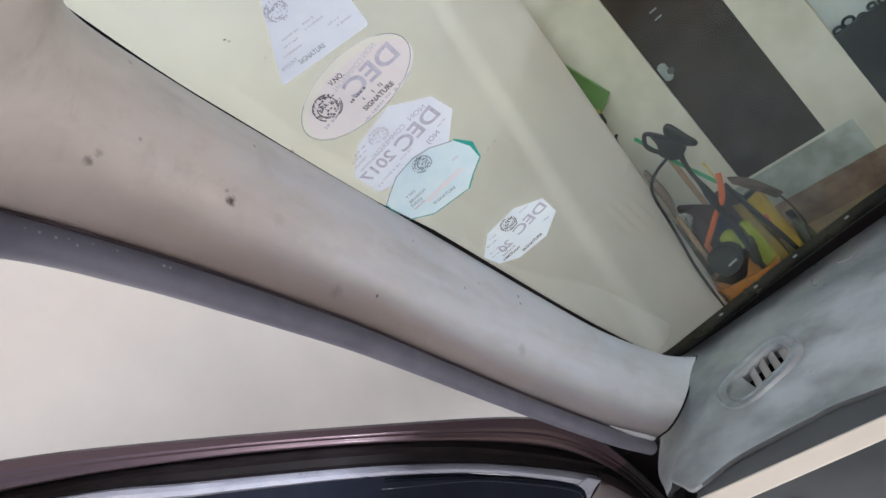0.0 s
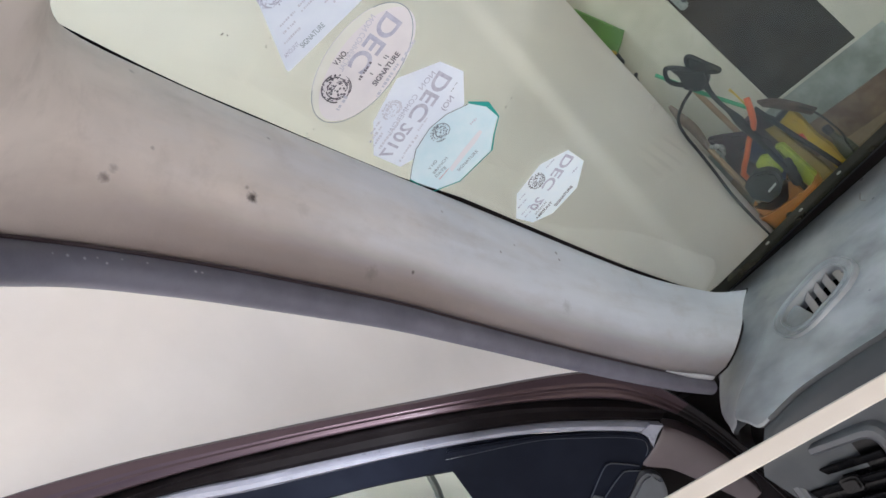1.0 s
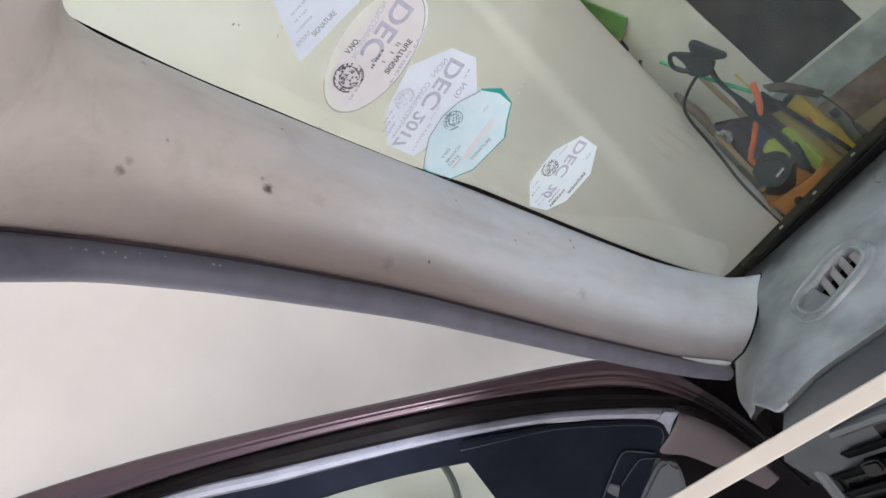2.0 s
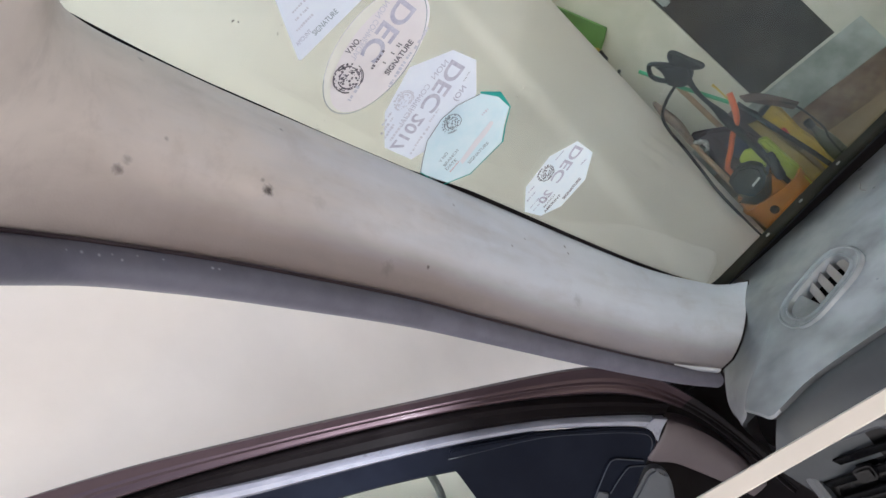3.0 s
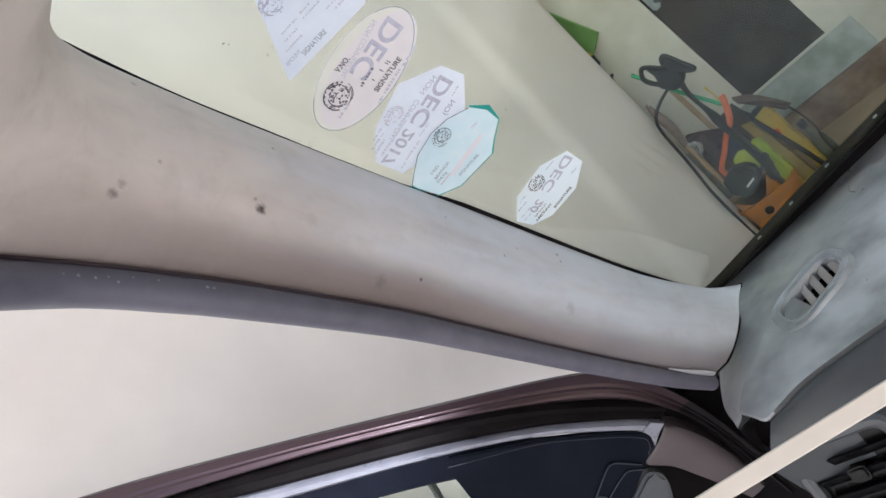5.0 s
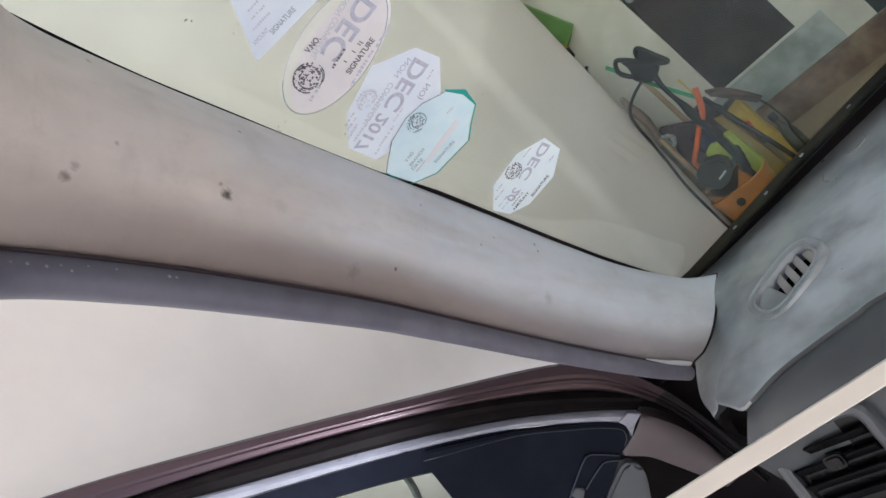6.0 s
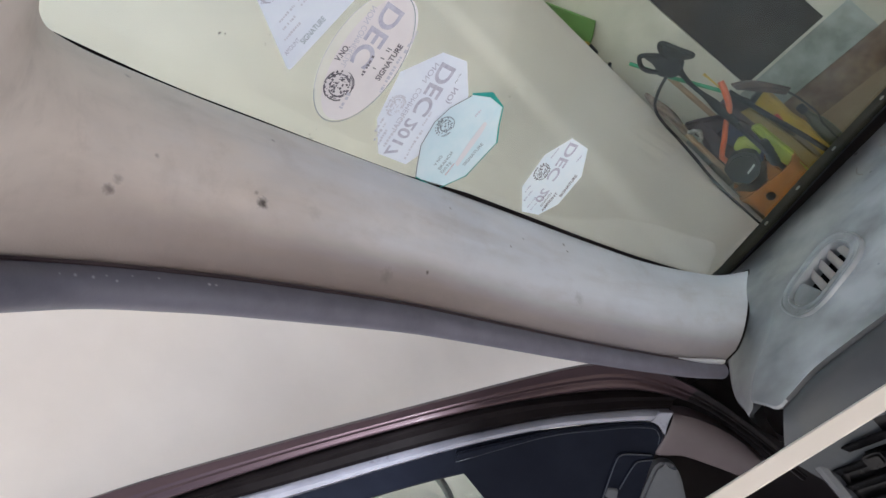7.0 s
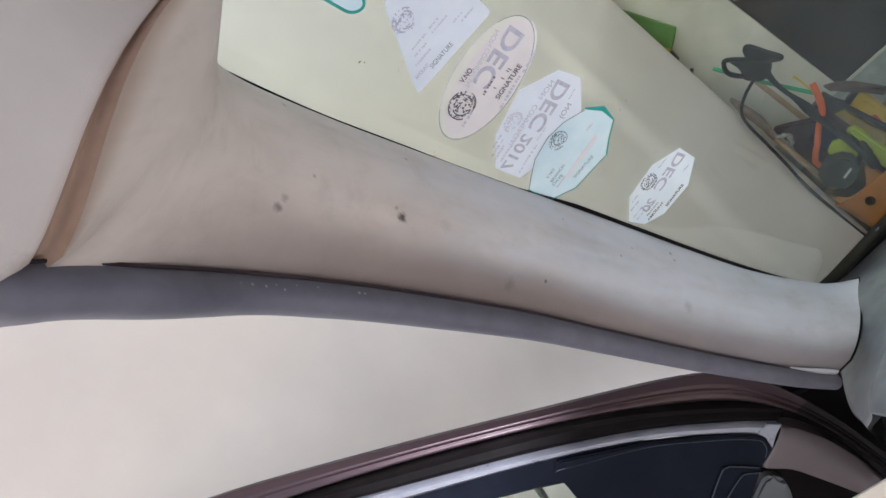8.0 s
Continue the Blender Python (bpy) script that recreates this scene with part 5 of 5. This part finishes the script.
def pole(name, label, category, pts, r, mat, sides=10, n=16):
    pts = [Vector(p) for p in pts]
    e = thing(name, label, category, pts[-1], TOOLS)
    part("shaft", tube(curve(pts, n) if len(pts) > 2 else pts, r, sides), mat, e)
    return e


def plate(name, outline, y, thick, mat, parent, label="", bevel=0.004):
    """A flat piece facing the car, outline in x and z."""
    return part(name, slab(outline, lambda a, b, n: Vector((a, y - n, b)), thick, bevel), mat, parent, label)


# orange tub with a black power tool in it
tub = thing("tub", "orange plastic tub holding tools beside the wall", "tub", (-1.10, 2.78, 0.0), TOOLS)
rows = []
for z, f in ((0.0, 0.80), (0.02, 0.82), (0.36, 1.0), (0.385, 1.08), (0.40, 1.08), (0.40, 1.0), (0.37, 0.96), (0.03, 0.78)):
    rows.append([Vector((-1.10 + 0.125 * f * math.copysign(abs(math.cos(q)) ** 0.5, math.cos(q)), 2.78 + 0.09 * f * math.copysign(abs(math.sin(q)) ** 0.5, math.sin(q)), z)) for q in [6.2832 * i / 28 for i in range(28)]])
part("body", sheet(rows, closed=True), M_ORANGE, tub)

saw = thing("power_tool", "black and orange power tool with a pale mark, in a tub", "power tool", (-1.10, 2.74, 0.25), TOOLS)
plate("motor_housing", rounded([(-1.138, 0.566), (-1.098, 0.576), (-1.052, 0.556), (-1.030, 0.522), (-1.044, 0.478), (-1.084, 0.444), (-1.138, 0.440), (-1.176, 0.493), (-1.164, 0.55)], 0.010), 2.72, 0.05, M_BLACKTOOL, saw, "black motor housing", 0.012)
plate("casing", rounded([(-1.215, 0.46), (-1.142, 0.384), (-1.091, 0.409), (-1.030, 0.485), (-1.022, 0.436), (-1.005, 0.322), (-1.06, 0.27), (-1.215, 0.265)], 0.012), 2.765, 0.05, M_ORANGE, saw, "orange casing", 0.01)
plate("mark", [(-1.105, 0.478), (-1.060, 0.490), (-1.058, 0.499), (-1.103, 0.487)], 2.671, 0.002, M_WHITE, saw, "", 0)
bm = bmesh.new()
bmesh.ops.create_cone(bm, cap_ends=True, segments=16, radius1=0.018, radius2=0.018, depth=0.012, matrix=Matrix.Translation((-1.118, 2.692, 0.345)) @ Matrix.Rotation(radians(90), 4, "X"))
part("hole_plug", bm, M_BLACKTOOL, saw)

# lime tool with a black grip
lime = thing("garden_tool", "lime yellow garden tool with a black grip", "garden tool", (-1.0, 2.76, 0.2), TOOLS)
plate("body", rounded([(-1.004, 0.591), (-0.972, 0.578), (-0.965, 0.378), (-1.041, 0.336), (-1.037, 0.390), (-1.005, 0.508)], 0.010), 2.80, 0.035, M_LIME, lime, "", 0.008)
plate("guard", rounded([(-1.087, 0.587), (-1.050, 0.602), (-1.007, 0.579), (-1.017, 0.520), (-1.035, 0.494), (-1.047, 0.544), (-1.093, 0.559)], 0.008), 2.745, 0.025, M_LIME, lime, "", 0.006)
part("grip", tube(curve([(-0.985, 2.725, 0.538), (-0.993, 2.715, 0.503), (-1.007, 2.71, 0.463), (-1.015, 2.715, 0.425)], 12), [0.010, 0.015, 0.018, 0.016, 0.018, 0.021, 0.019, 0.021, 0.022, 0.020, 0.021, 0.018, 0.012], 10), M_BLACKTOOL, lime, "ribbed black grip")
part("lead", tube(curve([(-1.018, 2.71, 0.438), (-1.014, 2.71, 0.409), (-0.993, 2.72, 0.363), (-0.983, 2.74, 0.263)], 12), 0.003, 6), M_BLACKTOOL, lime, "thin black lead")
part("stem", tube([Vector((-0.985, 2.78, 0.40)), Vector((-0.99, 2.79, 0.0))], 0.012), M_LIME, lime)

# yellow bar tool with a red catch, and the bars beside it
yellow = thing("yellow_bar", "worn yellow steel bar tool with a red catch", "tool", (-0.86, 2.86, 0.0), TOOLS)
plate("bar", rounded([(-0.939, 0.647), (-0.877, 0.661), (-0.874, 0.608), (-0.879, 0.511), (-0.869, 0.449), (-0.878, 0.314), (-0.873, 0.000), (-0.923, 0.000), (-0.911, 0.364), (-0.916, 0.523)], 0.006), 2.855, 0.04, M_YELLOW, yellow, "", 0.004)
plate("cap", rounded([(-0.941, 0.644), (-0.935, 0.671), (-0.881, 0.676), (-0.875, 0.661)], 0.004), 2.845, 0.036, M_BLACKTOOL, yellow, "black edge of the bar end", 0.003)
plate("cover", rounded([(-0.925, 0.614), (-0.891, 0.624), (-0.888, 0.579), (-0.911, 0.559)], 0.004), 2.815, 0.008, M_YELLOW, yellow, "", 0.002)
part("edge_rail", tube(curve([(-0.911, 2.805, 0.513), (-0.901, 2.80, 0.433), (-0.885, 2.80, 0.373)], 8), 0.006, 8), M_BLACKTOOL, yellow, "black rail")
plate("catch", rounded([(-0.925, 0.563), (-0.905, 0.557), (-0.909, 0.522), (-0.929, 0.525)], 0.006), 2.815, 0.018, M_REDBIT, yellow, "red catch", 0.004)
olive = thing("wooden_slat", "olive brown painted timber slat", "slat", (-0.95, 2.88, 0.0), TOOLS)
plate("board", [(-0.993, 0.660), (-0.959, 0.644), (-0.932, 0.419), (-0.923, 0.000), (-0.973, 0.000), (-0.976, 0.300)], 2.825, 0.02, M_OLIVE, olive, "", 0.003)
pole("black_bar", "black steel bar leaning on the wall", "bar", [(-0.953, 2.78, 0.758), (-0.925, 2.78, 0.599), (-0.877, 2.77, 0.371), (-0.823, 2.75, 0.000)], 0.010, M_BLACKTOOL)

# orange-red tube, green pole, timber handles
pole("orange_tube", "orange-red plastic tube, bent and standing upright", "tube", [(-0.925, 2.72, 0.820), (-0.945, 2.71, 0.769), (-0.972, 2.70, 0.722), (-1.02, 2.70, 0.690), (-1.078, 2.69, 0.638), (-1.140, 2.70, 0.576), (-1.13, 2.76, 0.40), (-1.12, 2.78, 0.05)], [0.012, 0.013, 0.013, 0.013, 0.012, 0.011, 0.011, 0.011, 0.011, 0.011, 0.011, 0.011, 0.011, 0.011, 0.011, 0.011, 0.011], M_RED)
pole("broom_handle", "pale wooden broom handle", "broom", [(-1.118, 2.92, 1.01), (-1.118, 2.92, 0.74), (-1.113, 2.91, 0.4), (-1.11, 2.90, 0.0)], 0.012, M_WOOD)
brush = thing("brush", "brown bristle brush on a wooden stick", "brush", (-1.18, 2.75, 0.0), TOOLS)
part("bristles", tube(curve([(-1.190, 2.80, 0.985), (-1.188, 2.79, 0.92), (-1.180, 2.78, 0.84), (-1.190, 2.77, 0.745)], 12), [0.006, 0.012, 0.014, 0.016, 0.019, 0.020, 0.021, 0.020, 0.020, 0.018, 0.016, 0.015, 0.012], 12), M_DARKWOOD, brush, "brown bristles")
part("stick", tube([Vector((-1.190, 2.77, 0.75)), Vector((-1.20, 2.74, 0.0))], 0.012), M_WOOD, brush)

# dark cloths stuffed between the tools
def cloth(name, label, lo, hi, y, mat, seed):
    rnd = random.Random(seed)
    e = thing(name, label, "cloth", ((lo[0] + hi[0]) / 2, y, 0.0), TOOLS)
    rows = []
    for i in range(13):
        f = i / 12
        z = hi[1] * (1 - f)
        wide = (hi[0] - lo[0]) / 2 * (0.5 + 0.5 * math.sin(math.pi * min(1, 0.15 + f * 1.2)) if f < 0.6 else 0.75)
        cx = (lo[0] + hi[0]) / 2 + rnd.uniform(-0.012, 0.012)
        rows.append([Vector((cx + wide * math.cos(q) * rnd.uniform(0.85, 1.15), y + 0.035 * math.sin(q) * rnd.uniform(0.8, 1.2), z)) for q in [6.2832 * k / 14 for k in range(14)]])
    part("folds", sheet(rows, closed=True), mat, e)
    return e


big_rag = thing("cloth", "large dark maroon rag draped over the tools", "cloth", (-1.10, 2.81, 0.5), TOOLS)
plate("folds", rounded([(-1.186, 0.778), (-1.122, 0.742), (-1.064, 0.702), (-1.005, 0.640), (-0.995, 0.585), (-1.03, 0.50), (-1.12, 0.56), (-1.175, 0.668), (-1.192, 0.728)], 0.015), 2.83, 0.03, M_CLOTH, big_rag, "", 0.010)
tuft = thing("cloth", "grey and white knotted rag end among the tools", "cloth", (-1.155, 2.78, 0.70), TOOLS)
part("knot", tube(curve([(-1.197, 2.78, 0.752), (-1.172, 2.765, 0.742), (-1.150, 2.77, 0.722), (-1.156, 2.76, 0.695), (-1.185, 2.77, 0.690)], 14), [0.004, 0.008, 0.010, 0.008, 0.011, 0.012, 0.009, 0.012, 0.013, 0.010, 0.008, 0.010, 0.008, 0.006, 0.003], 9), M_RAG, tuft)
cloth("cloth", "dark maroon rag hung among the tools", (-1.07, 0.5), (-0.95, 0.73), 2.85, M_CLOTH, 3)
cloth("cloth", "navy blue rag hung among the tools", (-1.14, 0.4), (-1.02, 0.655), 2.82, M_NAVYCLOTH, 5)
cloth("cloth", "dark brown rag beside the wall", (-1.20, 0.4), (-1.10, 0.74), 2.82, M_CLOTH, 8)

# black sprayer lance with two loop handles and its hose
lance = thing("sprayer_lance", "black sprayer lance with two loop handles and a hose", "sprayer", (-1.0, 2.68, 0.0), TOOLS)
for name, pts in (("loop_handle", [(-1.045, 2.70, 1.015), (-1.066, 2.69, 1.050), (-1.070, 2.685, 1.082), (-1.048, 2.68, 1.112), (-1.027, 2.68, 1.104), (-0.995, 2.69, 1.060), (-0.99, 2.70, 1.04)]),
                  ("loop_handle", [(-0.987, 2.70, 1.055), (-0.968, 2.69, 1.086), (-0.948, 2.685, 1.084), (-0.924, 2.68, 1.024), (-0.906, 2.68, 0.976), (-0.925, 2.69, 0.977), (-0.968, 2.70, 1.014)])):
    part(name, tube(curve(pts, 30), 0.0095, 8), M_BLACKTOOL, lance, "black plastic loop handle")
plate("web", rounded([(-1.040, 1.098), (-1.005, 1.078), (-0.990, 1.045), (-1.016, 1.015), (-1.045, 1.022), (-1.035, 1.060)], 0.008), 2.70, 0.012, M_BLACKTOOL, lance, "black web inside the loop", 0.003)
plate("guard", rounded([(-0.985, 1.052), (-0.966, 1.080), (-0.950, 1.078), (-0.926, 1.022), (-0.912, 0.984), (-0.930, 0.985), (-0.966, 1.016)], 0.006), 2.70, 0.010, M_BLACKTOOL, lance, "black plate inside the loop", 0.003)
plate("head", rounded([(-1.022, 1.078), (-0.996, 1.062), (-0.946, 1.010), (-0.958, 0.972), (-0.995, 0.950), (-1.029, 0.964), (-1.058, 1.008)], 0.012), 2.725, 0.04, M_BLACKTOOL, lance, "", 0.01)
part("shaft", tube(curve([(-0.990, 2.70, 0.965), (-1.000, 2.70, 0.891), (-0.996, 2.70, 0.804), (-0.998, 2.70, 0.740), (-0.995, 2.70, 0.66)], 16), [0.016, 0.012, 0.010, 0.010, 0.009, 0.009, 0.009, 0.011, 0.014, 0.017, 0.019, 0.019, 0.019, 0.018, 0.017, 0.016, 0.014], 10), M_BLACKTOOL, lance)
part("stem", tube([Vector((-1.0, 2.70, 0.67)), Vector((-1.02, 2.72, 0.0))], 0.010), M_BLACKTOOL, lance)
part("hose", tube(curve([(-1.035, 2.69, 0.985), (-1.10, 2.685, 0.965), (-1.155, 2.68, 0.93), (-1.178, 2.68, 0.87), (-1.19, 2.68, 0.77), (-1.205, 2.68, 0.66), (-1.222, 2.68, 0.55), (-1.235, 2.69, 0.40), (-1.238, 2.69, 0.27), (-1.236, 2.69, 0.0)], 60), 0.0065, 8), M_BLACKTOOL, lance, "thin black hose")

part("extension_rod", tube([Vector((-1.134, 2.79, 1.118)), Vector((-1.05, 2.765, 0.95)), Vector((-0.955, 2.74, 0.785))], 0.008, 10), M_BRIGHTGREEN, lance, "slim bright green rod")
part("nozzle", tube([Vector((-0.952, 2.735, 0.885)), Vector((-0.950, 2.735, 0.86)), Vector((-0.948, 2.73, 0.80))], [0.006, 0.004, 0.003], 8), M_YELLOW, lance, "small yellow nozzle")

# cable and a brown strap over the yellow bar
pole("cable", "thin black cable arching over the tools", "cable", [(-0.843, 2.80, 0.658), (-0.821, 2.80, 0.613), (-0.809, 2.80, 0.565), (-0.804, 2.80, 0.519), (-0.803, 2.80, 0.464), (-0.818, 2.80, 0.407), (-0.823, 2.80, 0.213), (-0.823, 2.80, 0.000)], 0.004, M_BLACKTOOL, 8, 40)
flap = thing("cloth", "maroon cloth flap draped over the yellow bar tool", "cloth", (-0.90, 2.80, 0.65), TOOLS)
FLAP_A = curve([(-0.935, 2.800, 0.770), (-0.887, 2.812, 0.731), (-0.843, 2.806, 0.673), (-0.802, 2.800, 0.603)], 14)
FLAP_B = curve([(-0.933, 2.800, 0.735), (-0.910, 2.806, 0.700), (-0.868, 2.804, 0.650), (-0.835, 2.800, 0.597)], 14)
part("folds", sheet([[a + (b - a) * f + Vector((0, -0.008 * math.sin(3.1416 * f) - 0.004 * math.sin(9 * f + i * 0.6), 0)) for f in [k / 6 for k in range(7)]] + [b + Vector((0, 0.012, 0)), a + Vector((0, 0.012, 0))] for i, (a, b) in enumerate(zip(FLAP_A, FLAP_B))], closed=True), M_MAROON, flap)
bottle = thing("bottle", "dark olive plastic bottle among the tools", "bottle", (-0.850, 2.87, 0.0), TOOLS)
part("body", tube([Vector((-0.850, 2.87, z + 0.012 * (z > 0.1))) for z in (0.0, 0.01, 0.36, 0.40, 0.435, 0.45, 0.47)], [0.030, 0.034, 0.034, 0.030, 0.016, 0.013, 0.013], 14, up=(0, 1, 0)), M_BOTTLE, bottle)
part("cap", tube([Vector((-0.850, 2.87, z + 0.012 * (z > 0.1))) for z in (0.465, 0.468, 0.495, 0.50)], [0.015, 0.017, 0.017, 0.013], 12, up=(0, 1, 0)), M_BLACKTOOL, bottle, "black screw cap")

# green dustpan hung in the recess behind the wall end
pan = thing("dustpan", "green plastic dustpan with a yellow and black handle", "dustpan", (-1.20, 3.02, 1.4), TOOLS)
plate("scoop", [(-1.329, 1.578), (-1.293, 1.573), (-1.208, 1.341), (-1.295, 1.298), (-1.378, 1.321), (-1.388, 1.521)], 3.085, 0.018, M_GREEN, pan, "", 0.003)
part("fold", tube([Vector(p) for p in ((-1.293, 3.064, 1.573), (-1.248, 3.06, 1.451), (-1.208, 3.064, 1.341), (-1.253, 3.06, 1.316), (-1.295, 3.064, 1.298))], 0.006, 6), M_GREEN, pan)
plate("lip", [(-1.319, 1.449), (-1.303, 1.401), (-1.309, 1.334), (-1.378, 1.321), (-1.378, 1.431)], 3.067, 0.006, M_BLACKTOOL, pan, "dark lip", 0.001)
plate("handle", rounded([(-1.358, 1.335), (-1.308, 1.326), (-1.291, 1.301), (-1.319, 1.269), (-1.348, 1.276)], 0.004), 3.065, 0.016, M_YELLOW, pan, "yellow grip", 0.003)
plate("hook", rounded([(-1.308, 1.299), (-1.291, 1.291), (-1.298, 1.243), (-1.316, 1.234), (-1.330, 1.271)], 0.004), 3.062, 0.016, M_BLACKTOOL, pan, "black tip", 0.003)

# short black peg on the wall under the dustpan
peg = thing("wall_peg", "short black peg stuck in the wall", "peg", (-1.32, FY, 1.15), "")
part("pin", tube([Vector((-1.322, FY + 0.004, 1.165)), Vector((-1.321, 3.06, 1.158)), Vector((-1.318, 3.045, 1.140))], 0.009, 8), M_BLACKTOOL, peg)
